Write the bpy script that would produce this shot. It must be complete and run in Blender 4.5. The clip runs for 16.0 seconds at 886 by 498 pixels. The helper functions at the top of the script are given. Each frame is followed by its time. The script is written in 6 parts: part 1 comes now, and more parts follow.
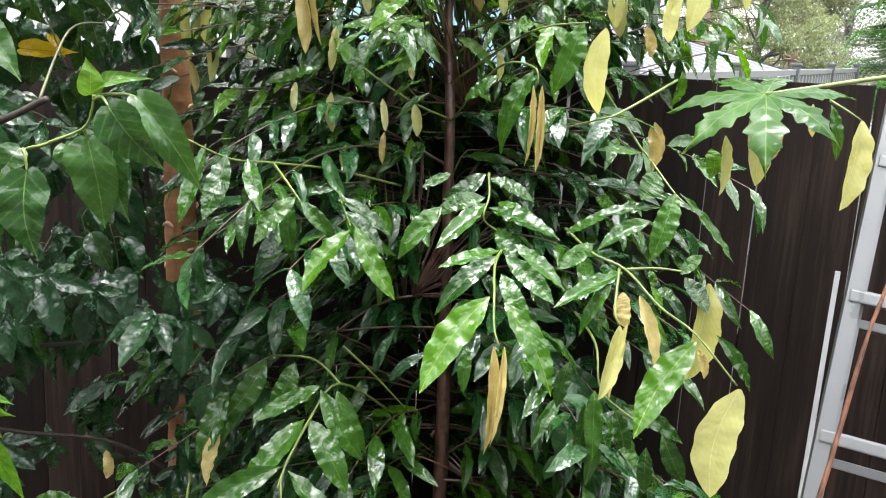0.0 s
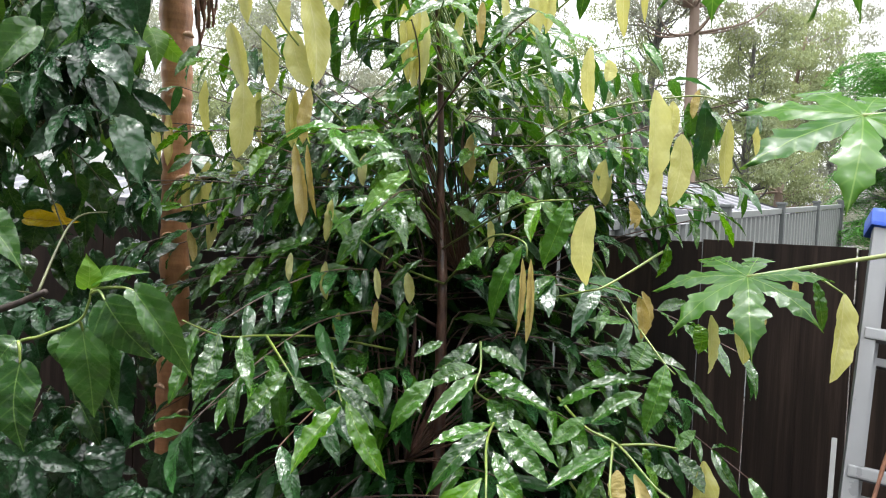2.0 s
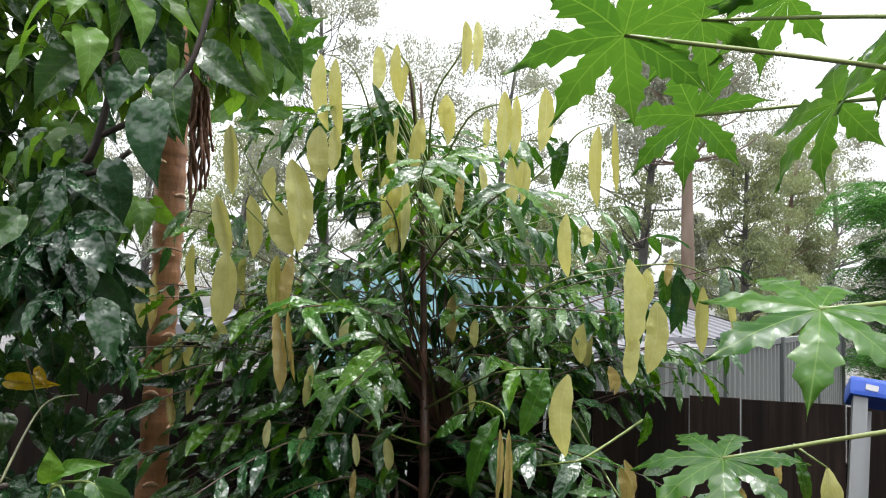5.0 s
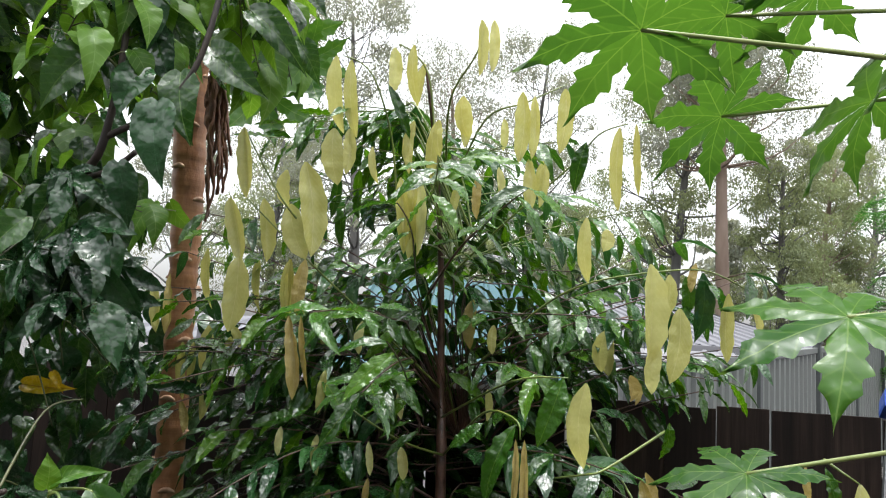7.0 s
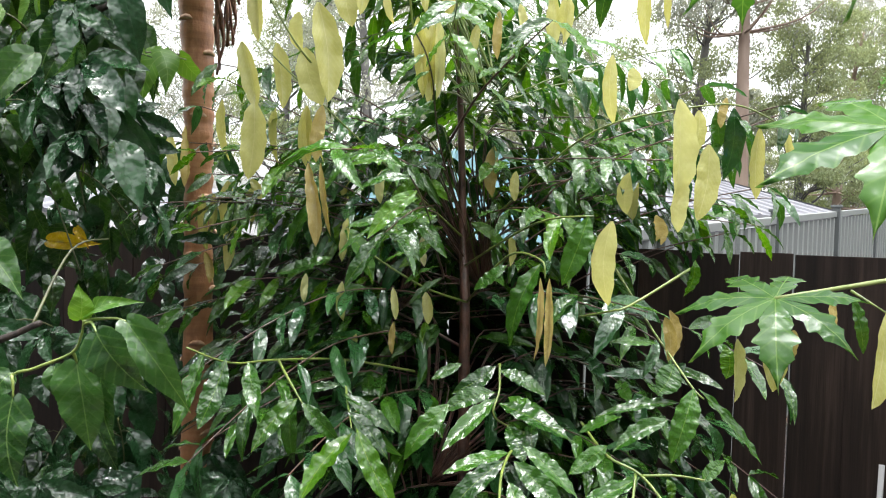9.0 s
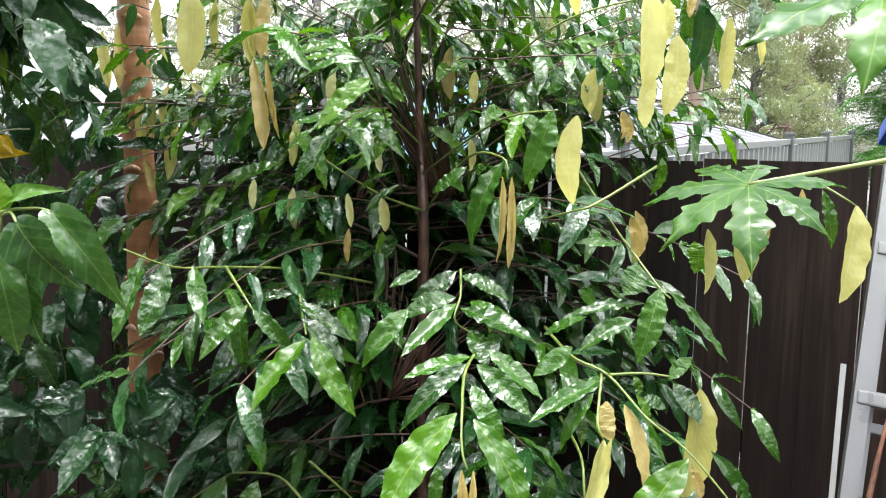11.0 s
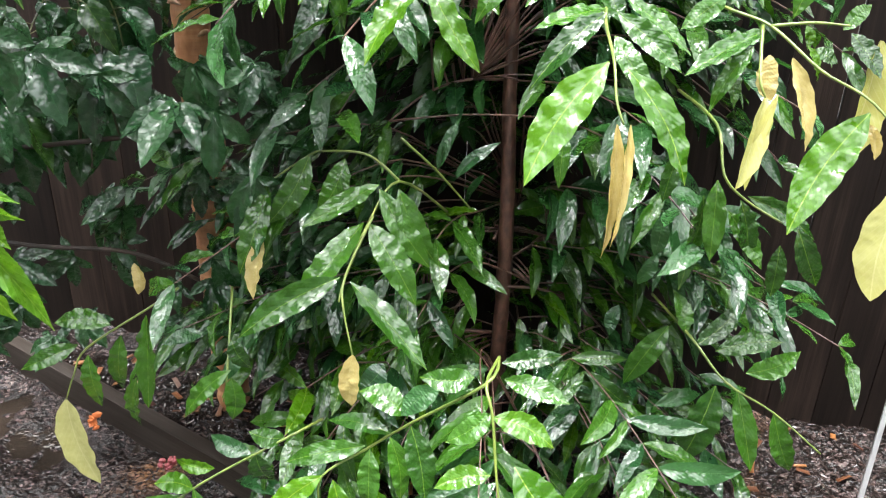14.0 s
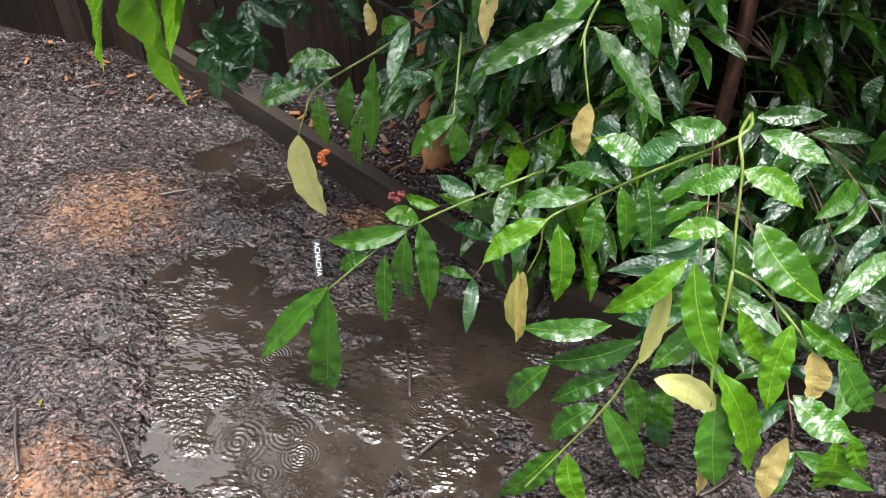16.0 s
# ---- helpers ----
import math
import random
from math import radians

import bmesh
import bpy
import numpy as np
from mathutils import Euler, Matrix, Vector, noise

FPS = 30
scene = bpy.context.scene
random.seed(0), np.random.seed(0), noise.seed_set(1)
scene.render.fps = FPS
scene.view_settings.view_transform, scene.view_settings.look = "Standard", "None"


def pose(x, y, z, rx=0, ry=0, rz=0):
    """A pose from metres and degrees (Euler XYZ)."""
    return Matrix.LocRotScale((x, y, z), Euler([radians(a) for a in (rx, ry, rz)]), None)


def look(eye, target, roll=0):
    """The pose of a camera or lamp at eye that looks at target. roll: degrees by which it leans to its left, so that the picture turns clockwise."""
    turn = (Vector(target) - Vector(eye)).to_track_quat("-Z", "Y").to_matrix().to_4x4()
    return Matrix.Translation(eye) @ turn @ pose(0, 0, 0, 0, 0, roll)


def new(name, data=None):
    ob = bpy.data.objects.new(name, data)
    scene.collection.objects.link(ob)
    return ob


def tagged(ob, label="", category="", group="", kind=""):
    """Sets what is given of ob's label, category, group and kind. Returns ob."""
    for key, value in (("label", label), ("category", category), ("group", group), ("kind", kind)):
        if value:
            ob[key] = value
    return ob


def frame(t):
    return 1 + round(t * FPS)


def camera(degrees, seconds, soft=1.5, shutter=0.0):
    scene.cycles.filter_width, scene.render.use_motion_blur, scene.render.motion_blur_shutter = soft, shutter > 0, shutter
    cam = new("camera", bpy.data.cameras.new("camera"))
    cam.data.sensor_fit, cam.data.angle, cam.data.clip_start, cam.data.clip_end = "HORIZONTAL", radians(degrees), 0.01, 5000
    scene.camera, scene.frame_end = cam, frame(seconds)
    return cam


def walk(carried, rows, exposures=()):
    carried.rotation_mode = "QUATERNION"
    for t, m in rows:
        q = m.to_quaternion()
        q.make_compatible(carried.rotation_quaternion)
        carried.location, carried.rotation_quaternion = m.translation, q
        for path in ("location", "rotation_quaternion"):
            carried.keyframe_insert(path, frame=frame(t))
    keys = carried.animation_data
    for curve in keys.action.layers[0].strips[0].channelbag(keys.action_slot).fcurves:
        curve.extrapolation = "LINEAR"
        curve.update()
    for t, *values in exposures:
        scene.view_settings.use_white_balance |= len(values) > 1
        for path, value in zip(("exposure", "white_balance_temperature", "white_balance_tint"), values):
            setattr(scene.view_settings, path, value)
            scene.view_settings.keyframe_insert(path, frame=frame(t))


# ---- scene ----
cam = camera(59.0, 16.0, 1.1)
METRES, EYE, TILT, LEAN, TURN = 1.12, 1.8, -11.2, -3.0, 0.0
ROWS = [
    (0.0, 0.0, 0.0, 0.0, 0.0, 0.0, -0.0),
    (0.5, -0.0015, -0.017, 0.0178, 0.33, 1.87, -0.05),
    (1.0, 0.0054, -0.0269, 0.0482, 0.55, 3.83, 0.16),
    (1.5, 0.0098, -0.0086, 0.0732, 0.25, 7.12, 0.28),
    (2.0, 0.0098, -0.0236, 0.0857, -0.25, 9.37, 0.23),
    (2.5, 0.013, -0.031, 0.1017, -0.75, 10.56, 0.35),
    (3.0, 0.0176, -0.0383, 0.115, -1.14, 12.32, 0.57),
    (3.5, 0.015, -0.048, 0.1303, -1.09, 13.5, 0.63),
    (4.0, 0.0252, -0.065, 0.1519, -0.95, 15.91, 0.65),
    (6.5, 0.0997, -0.03, 0.191, 1.77, 18.84, -0.42),
    (7.0, 0.0971, -0.0195, 0.1874, 2.11, 18.66, -0.56),
    (7.5, 0.1013, -0.0144, 0.1843, 2.33, 18.12, -0.5),
    (8.0, 0.0991, -0.0017, 0.1696, 2.69, 15.17, -0.04),
    (8.5, 0.0898, 0.0155, 0.1413, 3.12, 11.73, 0.28),
    (9.0, 0.0795, 0.026, 0.121, 3.45, 9.85, 0.34),
    (11.5, 0.0708, 0.1583, 0.0453, -0.04, 3.46, 1.53),
    (12.0, 0.0417, 0.2071, 0.0332, -0.01, 0.67, 1.28),
    (12.5, -0.0094, 0.24, 0.0099, -0.09, -3.1, 1.54),
    (13.0, -0.0594, 0.2652, -0.0178, -0.51, -7.26, 1.96),
    (13.5, -0.1103, 0.2702, -0.0395, -0.62, -10.64, 2.02),
    (14.0, -0.1467, 0.2685, -0.0696, -0.18, -13.86, 1.32),
    (14.5, -0.2029, 0.261, -0.1047, 3.24, -18.24, 0.36),
    (15.0, -0.2393, 0.2576, -0.1316, 8.12, -23.18, 1.42),
    (15.5, -0.2593, 0.2482, -0.1499, 10.29, -26.94, 1.31),
    (16.0, -0.2753, 0.2286, -0.1583, 12.28, -28.12, 0.83),
]
walk(cam, [(t, pose(0, 0, EYE, TILT, LEAN, TURN) @ pose(METRES * x, METRES * y, METRES * z, 90 + pitch, roll, yaw)) for t, x, y, z, yaw, pitch, roll in ROWS],
     ((0.0, 1.0), (2.0, 0.5), (4.0, 0.04), (7.5, -0.1), (9.0, 0.53), (11.5, 1.0), (14.0, 1.42), (16.0, 1.02)))


# ---- world and light ----
world = bpy.data.worlds.new("overcast_sky")
scene.world = world
world.use_nodes = True
wn, wl = world.node_tree.nodes, world.node_tree.links
wn.clear()
sky = wn.new("ShaderNodeTexSky")
sky.sky_type = "NISHITA"
sky.sun_disc = False
sky.sun_elevation, sky.sun_rotation = radians(85), radians(193)
sky.air_density, sky.dust_density, sky.ozone_density = 1.0, 4.0, 1.0
grey = wn.new("ShaderNodeHueSaturation")
grey.inputs["Saturation"].default_value = 0.12
back = wn.new("ShaderNodeBackground")
back.inputs["Strength"].default_value = 0.5
wout = wn.new("ShaderNodeOutputWorld")
wl.new(sky.outputs[0], grey.inputs["Color"])
# an overcast sky is brightest overhead
geo = wn.new("ShaderNodeTexCoord")
split = wn.new("ShaderNodeSeparateXYZ")
dome = wn.new("ShaderNodeMapRange")
dome.inputs["From Min"].default_value, dome.inputs["From Max"].default_value = 0.0, 1.0
dome.inputs["To Min"].default_value, dome.inputs["To Max"].default_value = 0.6, 1.6
lit = wn.new("ShaderNodeVectorMath")
lit.operation = "SCALE"
wl.new(geo.outputs["Generated"], split.inputs[0])
wl.new(split.outputs[2], dome.inputs["Value"])
wl.new(dome.outputs[0], lit.inputs["Scale"])
wl.new(grey.outputs[0], lit.inputs[0])
wl.new(lit.outputs[0], back.inputs["Color"])
wl.new(back.outputs[0], wout.inputs["Surface"])

sun_data = bpy.data.lights.new("sun", "SUN")
sun_data.energy, sun_data.angle, sun_data.color = 1.5, radians(15), (0.96, 1.0, 0.99)
sun = new("sun", sun_data)
sun.matrix_world = look((0.6, 1.7, 9.0), (0, 2.0, 1.0))


# ---- materials ----
class Nodes:
    """A small writer of node materials."""

    def __init__(self, name):
        self.mat = bpy.data.materials.new(name)
        self.mat.use_nodes = True
        self.tree = self.mat.node_tree
        self.tree.nodes.clear()
        self.out = self.add("ShaderNodeOutputMaterial")
        self.bsdf = self.add("ShaderNodeBsdfPrincipled")
        self.join(self.bsdf.outputs[0], self.out.inputs[0])

    def add(self, kind, **given):
        node = self.tree.nodes.new(kind)
        for key, value in given.items():
            node.inputs[key.replace("_", " ")].default_value = value
        return node

    def join(self, a, b):
        self.tree.links.new(a, b)

    def put(self, target, value):
        if hasattr(value, "links"):
            self.join(value, target)
        else:
            target.default_value = value

    def math(self, op, a, b=0.0, c=None):
        node = self.tree.nodes.new("ShaderNodeMath")
        node.operation = op
        self.put(node.inputs[0], a)
        self.put(node.inputs[1], b)
        if c is not None:
            self.put(node.inputs[2], c)
        return node.outputs[0]

    def coords(self, which="Object"):
        return self.add("ShaderNodeTexCoord").outputs[which]

    def mapped(self, vector, scale):
        node = self.add("ShaderNodeMapping")
        node.inputs["Scale"].default_value = scale
        self.join(vector, node.inputs[0])
        return node.outputs[0]

    def noise(self, vector, scale, detail=4.0, rough=0.55):
        node = self.add("ShaderNodeTexNoise", Scale=scale, Detail=detail, Roughness=rough)
        self.join(vector, node.inputs["Vector"])
        return node.outputs["Fac"]

    def voronoi(self, vector, scale, feature="F1", out="Distance"):
        node = self.add("ShaderNodeTexVoronoi", Scale=scale)
        node.feature = feature
        self.join(vector, node.inputs["Vector"])
        return node.outputs[out]

    def ramp(self, fac, *stops):
        node = self.add("ShaderNodeValToRGB")
        e = node.color_ramp.elements
        while len(e) < len(stops):
            e.new(0.5)
        for k, (at, col) in zip(e, stops):
            k.position, k.color = at, (*col, 1.0) if len(col) == 3 else col
        self.join(fac, node.inputs[0])
        return node.outputs[0]

    def mix(self, fac, a, b, kind="MIX"):
        node = self.tree.nodes.new("ShaderNodeMix")
        node.data_type, node.blend_type = "RGBA", kind
        self.put(node.inputs[0], fac)
        for k, v in ((6, a), (7, b)):
            self.put(node.inputs[k], (*v, 1.0) if isinstance(v, tuple) and len(v) == 3 else v)
        return node.outputs[2]

    def bump(self, height, strength=0.3, distance=0.01, below=None):
        node = self.add("ShaderNodeBump", Strength=strength, Distance=distance)
        self.join(height, node.inputs["Height"])
        if below is not None:
            self.join(below, node.inputs["Normal"])
        return node.outputs[0]

    def set(self, **given):
        for key, value in given.items():
            if isinstance(value, tuple) and len(value) == 3:
                value = (*value, 1.0)
            self.put(self.bsdf.inputs[key.replace("_", " ")], value)
        return self.mat


def leaf_material(name, dark, light, vein, rough=0.12, through_light=0.3, pairs=11.0, crinkle=1.0, veins=0.14, rib=0.017, film=0.5, relief=0.013, puckers=0.3):
    """Leaf with midrib, side veins, a patchy film of rain and some light through the blade."""
    n = Nodes(name)
    uv = n.coords("UV")
    sep = n.add("ShaderNodeSeparateXYZ")
    n.join(uv, sep.inputs[0])
    across = n.math("ABSOLUTE", n.math("SUBTRACT", sep.outputs[0], 0.5))
    along = sep.outputs[1]
    ribs = n.math("SINE", n.math("MULTIPLY", n.math("SUBTRACT", along, n.math("MULTIPLY", across, 0.55)), pairs * 6.283))
    ribs = n.math("POWER", n.math("MULTIPLY_ADD", ribs, 0.5, 0.5), 16.0)
    mid = n.math("LESS_THAN", across, rib)
    lines = n.math("MAXIMUM", n.math("MULTIPLY", ribs, veins), n.math("MULTIPLY", mid, 0.75))
    ob = n.coords("Object")
    rnd = n.add("ShaderNodeObjectInfo").outputs["Random"]
    isl = n.add("ShaderNodeNewGeometry").outputs["Random Per Island"]
    pick = n.math("FRACT", n.math("ADD", rnd, isl))
    blotch = n.noise(ob, 9.0, 3.0)
    tone = n.math("MULTIPLY_ADD", blotch, 0.7, n.math("MULTIPLY_ADD", pick, 0.9, -0.3))
    base = n.ramp(tone, (0.1, dark), (0.9, light))
    colour = n.mix(lines, base, vein)
    shift = n.add("ShaderNodeVectorMath")
    shift.operation = "ADD"
    n.join(uv, shift.inputs[0])
    comb = n.add("ShaderNodeCombineXYZ")
    n.join(n.math("MULTIPLY", pick, 37.0), comb.inputs[0])
    n.join(n.math("MULTIPLY", pick, 23.0), comb.inputs[1])
    n.join(comb.outputs[0], shift.inputs[1])
    own = shift.outputs[0]
    stretched = n.mapped(own, (1.0, 3.0, 1.0))
    beads = n.math("MAXIMUM", n.math("SUBTRACT", 0.28, n.voronoi(stretched, 17.0)), 0.0)
    sheet = n.noise(stretched, 4.0, 6.0, 0.66)
    swell = n.noise(n.mapped(own, (1.0, 2.2, 1.0)), 1.7, 0.0)
    pucker = n.noise(n.mapped(own, (1.0, 4.0, 1.0)), 4.5, 0.0)
    quilt = n.math("SINE", n.math("MULTIPLY", n.math("SUBTRACT", along, n.math("MULTIPLY", across, 0.55)), pairs * 6.283))
    wet = n.ramp(sheet, (film - 0.06, (0, 0, 0)), (film, (1, 1, 1)))
    r = n.math("MULTIPLY_ADD", n.math("SUBTRACT", 1.0, wet), rough * 2.2, 0.045)
    shine = n.math("MULTIPLY_ADD", wet, 0.55, 0.3)
    h = n.math("ADD", n.math("MULTIPLY", quilt, relief), n.math("ADD", n.math("MULTIPLY", beads, n.math("MULTIPLY", wet, 0.12)), n.math("MULTIPLY", swell, 1.5)))
    h = n.math("ADD", h, n.math("MULTIPLY", pucker, puckers))
    h = n.math("ADD", h, n.math("MULTIPLY", mid, -0.08))
    n.set(Base_Color=colour, Roughness=r, Specular_IOR_Level=shine, Normal=n.bump(h, crinkle, 0.006), IOR=1.5)
    trans = n.add("ShaderNodeBsdfTranslucent")
    n.join(n.mix(1.0, n.mix(0.5, colour, light), (1.25, 1.15, 0.75), "MULTIPLY"), trans.inputs[0])
    mixed = n.add("ShaderNodeMixShader")
    mixed.inputs[0].default_value = through_light
    n.join(n.bsdf.outputs[0], mixed.inputs[1])
    n.join(trans.outputs[0], mixed.inputs[2])
    n.join(mixed.outputs[0], n.out.inputs[0])
    return n.mat


M_GREEN = leaf_material("wet_green_leaf", (0.011, 0.045, 0.006), (0.036, 0.115, 0.009), (0.13, 0.23, 0.03), 0.12, 0.3, 13.0, veins=0.07, rib=0.013)
M_DARK = leaf_material("old_dark_green_leaf", (0.010, 0.043, 0.014), (0.026, 0.092, 0.022), (0.06, 0.14, 0.04), 0.12, 0.32, 13.0, veins=0.06, rib=0.013, film=0.47)
M_FRESH = leaf_material("fresh_light_green_leaf", (0.026, 0.092, 0.003), (0.06, 0.162, 0.005), (0.2, 0.3, 0.03), 0.12, 0.38, 13.0, veins=0.07, rib=0.014, film=0.54)
M_CREAM = leaf_material("limp_cream_young_leaf", (0.4, 0.39, 0.11), (0.57, 0.57, 0.25), (0.62, 0.6, 0.32), 0.3, 0.55, 13.0, 0.8, 0.3, 0.013)
M_TAN = leaf_material("limp_buff_young_leaf", (0.3, 0.225, 0.065), (0.44, 0.36, 0.14), (0.46, 0.38, 0.16), 0.3, 0.4, 13.0, 0.8, 0.3, 0.013)
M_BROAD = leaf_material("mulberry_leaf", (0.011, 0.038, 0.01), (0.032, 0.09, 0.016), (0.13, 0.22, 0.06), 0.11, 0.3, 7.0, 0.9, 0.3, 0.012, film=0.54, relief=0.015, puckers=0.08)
# mulberry leaf with back light put into its colour as brighter yellow-green
M_BROADLIT = leaf_material("mulberry_leaf_backlit_tone", (0.05, 0.14, 0.012), (0.11, 0.235, 0.022), (0.2, 0.34, 0.08), 0.17, 0.55, 7.0, 0.9, 0.5, 0.012, film=0.64, relief=0.015, puckers=0.08)
# darker green for the lobed leaves and part of the broad ones
M_BROADDARK = leaf_material("dark_broad_leaf", (0.010, 0.038, 0.014), (0.024, 0.076, 0.024), (0.04, 0.1, 0.045), 0.13, 0.18, 7.0, 1.0, 0.22, 0.012, film=0.52, relief=0.025, puckers=0.08)
M_BROADFRESH = leaf_material("fresh_mulberry_leaf", (0.032, 0.105, 0.006), (0.07, 0.17, 0.011), (0.15, 0.27, 0.04), 0.16, 0.45, 8.0, 1.0, 0.35, film=0.56, relief=0.04)
M_PAPAYA = leaf_material("papaya_leaf", (0.022, 0.08, 0.012), (0.055, 0.145, 0.018), (0.14, 0.24, 0.05), 0.09, 0.42, 6.0, 0.8, 0.3, 0.012, film=0.62, relief=0.03, puckers=0.08)
M_YELLOW = leaf_material("yellowed_leaf", (0.48, 0.3, 0.01), (0.68, 0.5, 0.016), (0.3, 0.1, 0.01), 0.25, 0.35, 7.0)
M_OLIVE = leaf_material("olive_fallen_leaf", (0.05, 0.045, 0.008), (0.13, 0.115, 0.02), (0.06, 0.03, 0.012), 0.25, 0.2, 7.0)
M_FERN = leaf_material("far_feathery_leaf", (0.025, 0.1, 0.015), (0.06, 0.2, 0.03), (0.06, 0.2, 0.03), 0.4, 0.35)
# far gum crowns: grey-green lightened so the distance haze is in the colour
M_GUM = leaf_material("gum_leaf", (0.14, 0.18, 0.1), (0.27, 0.325, 0.18), (0.27, 0.325, 0.19), 0.6, 0.4)
M_GUMGREY = leaf_material("grey_gum_leaf", (0.17, 0.19, 0.17), (0.31, 0.34, 0.3), (0.31, 0.34, 0.3), 0.6, 0.4)


def bark_material(name, dark, light, scale=30.0, rough=0.5, stretch=0.25, relief=0.5):
    n = Nodes(name)
    ob = n.mapped(n.coords(), (1.0, 1.0, stretch))
    a, b = n.noise(ob, scale, 6.0), n.noise(n.coords(), scale * 0.15, 3.0)
    fac = n.math("MULTIPLY_ADD", a, 0.6, n.math("MULTIPLY", b, 0.4))
    return n.set(Base_Color=n.ramp(fac, (0.38, dark), (0.64, light)), Roughness=rough, Normal=n.bump(a, relief, 0.006))


M_BARK = bark_material("wet_red_brown_bark", (0.018, 0.0075, 0.0055), (0.12, 0.058, 0.042), 45.0, 0.35, 0.6, 0.9)
M_TWIG = bark_material("green_twig", (0.07, 0.112, 0.021), (0.168, 0.21, 0.042), 40.0, 0.35)
M_DARKBARK = bark_material("dark_mulberry_bark", (0.008, 0.005, 0.0035), (0.036, 0.021, 0.013), 50.0, 0.7)
M_STALK = bark_material("green_brown_stalk", (0.03, 0.034, 0.012), (0.09, 0.095, 0.03), 40.0, 0.45)
M_PETIOLE = bark_material("papaya_petiole", (0.12, 0.162, 0.036), (0.204, 0.24, 0.078), 20.0, 0.3)
M_GUMBARK = bark_material("smooth_gum_bark", (0.132, 0.09, 0.066), (0.27, 0.204, 0.162), 2.0, 0.8)
M_GUMDARK = bark_material("dark_gum_bark", (0.06, 0.06, 0.06), (0.15, 0.145, 0.135), 3.0, 0.9)
M_DEAD = bark_material("dead_brown_leaf", (0.06, 0.024, 0.014), (0.22, 0.095, 0.05), 40.0, 0.6, 0.6, 0.9)


def papaya_bark():
    n = Nodes("papaya_trunk_bark")
    ob = n.coords()
    rings = n.noise(n.mapped(ob, (2.0, 2.0, 18.0)), 3.0, 4.0)
    big = n.noise(ob, 5.0, 3.0)
    fine = n.noise(n.mapped(ob, (1, 1, 0.4)), 80.0, 4.0)
    col = n.ramp(n.math("MULTIPLY_ADD", rings, 0.6, n.math("MULTIPLY", big, 0.4)), (0.3, (0.2, 0.075, 0.03)), (0.55, (0.4, 0.17, 0.07)), (0.75, (0.54, 0.31, 0.18)))
    return n.set(Base_Color=n.mix(0.25, col, n.ramp(fine, (0.3, (0.18, 0.081, 0.045)), (0.7, (0.54, 0.315, 0.18)))), Roughness=0.45, Normal=n.bump(n.math("ADD", rings, fine), 0.4, 0.006))


M_PAPTRUNK = papaya_bark()
M_SCAR = bark_material("pale_leaf_scar", (0.3, 0.15, 0.08), (0.6, 0.42, 0.28), 45.0, 0.5)


def wood_material(name, dark, mid, light, rough=0.55):
    n = Nodes(name)
    ob = n.coords()
    rnd = n.add("ShaderNodeObjectInfo").outputs["Random"]
    shift = n.add("ShaderNodeVectorMath")
    shift.operation = "ADD"
    n.join(ob, shift.inputs[0])
    comb = n.add("ShaderNodeCombineXYZ")
    n.join(n.math("MULTIPLY", rnd, 31.0), comb.inputs[0])
    n.join(n.math("MULTIPLY", rnd, 17.0), comb.inputs[2])
    n.join(comb.outputs[0], shift.inputs[1])
    v = shift.outputs[0]
    grain = n.noise(n.mapped(v, (60.0, 60.0, 2.0)), 1.0, 5.0, 0.65)
    stain = n.noise(n.mapped(v, (5.0, 5.0, 1.2)), 1.0, 3.0)
    fac = n.math("ADD", n.math("MULTIPLY", grain, 0.45), n.math("ADD", n.math("MULTIPLY", stain, 0.4), n.math("MULTIPLY", rnd, 0.15)))
    return n.set(Base_Color=n.ramp(fac, (0.38, dark), (0.52, mid), (0.64, light)), Roughness=n.math("MULTIPLY_ADD", stain, 0.3, rough), Specular_IOR_Level=0.14, Normal=n.bump(grain, 0.35, 0.004))


M_PALING = wood_material("wet_dark_paling", (0.003, 0.0019, 0.0014), (0.0105, 0.0066, 0.005), (0.027, 0.0175, 0.0135))
M_SLEEPER = wood_material("wet_grey_sleeper", (0.0099, 0.00828, 0.0066), (0.0215, 0.0165, 0.0132), (0.0396, 0.033, 0.0281), 0.35)


def metal(name, colour, rough, metallic=1.0, dirt=0.5, scale=8.0):
    n = Nodes(name)
    ob = n.coords()
    a, b = n.noise(ob, scale, 5.0), n.noise(ob, scale * 12, 3.0)
    col = n.mix(n.math("MULTIPLY", n.math("GREATER_THAN", a, 0.62), dirt), colour, tuple(c * 0.55 for c in colour))
    return n.set(Base_Color=col, Metallic=metallic, Roughness=n.math("MULTIPLY_ADD", a, 0.25, rough - 0.1), Normal=n.bump(b, 0.08, 0.002))


M_ALU = metal("weathered_aluminium", (0.17, 0.175, 0.18), 0.5, 0.75)
M_WHITE = metal("white_painted_metal", (0.3, 0.3, 0.3), 0.4, 0.0, 0.2)
M_BLUE = metal("blue_plastic", (0.02, 0.08, 0.45), 0.35, 0.0, 0.1)
M_STICKER = metal("white_sticker", (0.45, 0.45, 0.468), 0.4, 0.0, 0.1)
M_GREYFENCE = metal("grey_green_steel_sheet", (0.138, 0.15, 0.144), 0.5, 0.0, 0.25, 1.5)
M_GREYPOST = metal("dark_grey_steel_post", (0.066, 0.075, 0.075), 0.5, 0.0, 0.25, 2.0)
M_ROOF = metal("pale_grey_roof_sheet", (0.098, 0.1, 0.114), 0.65, 0.0, 0.1, 1.2)
M_EAVE = metal("grey_fascia", (0.14, 0.14, 0.152), 0.5, 0.0, 0.2, 1.2)
M_TEAL = metal("teal_roof_sheet", (0.024, 0.075, 0.088), 0.75, 0.0, 0.2, 1.0)
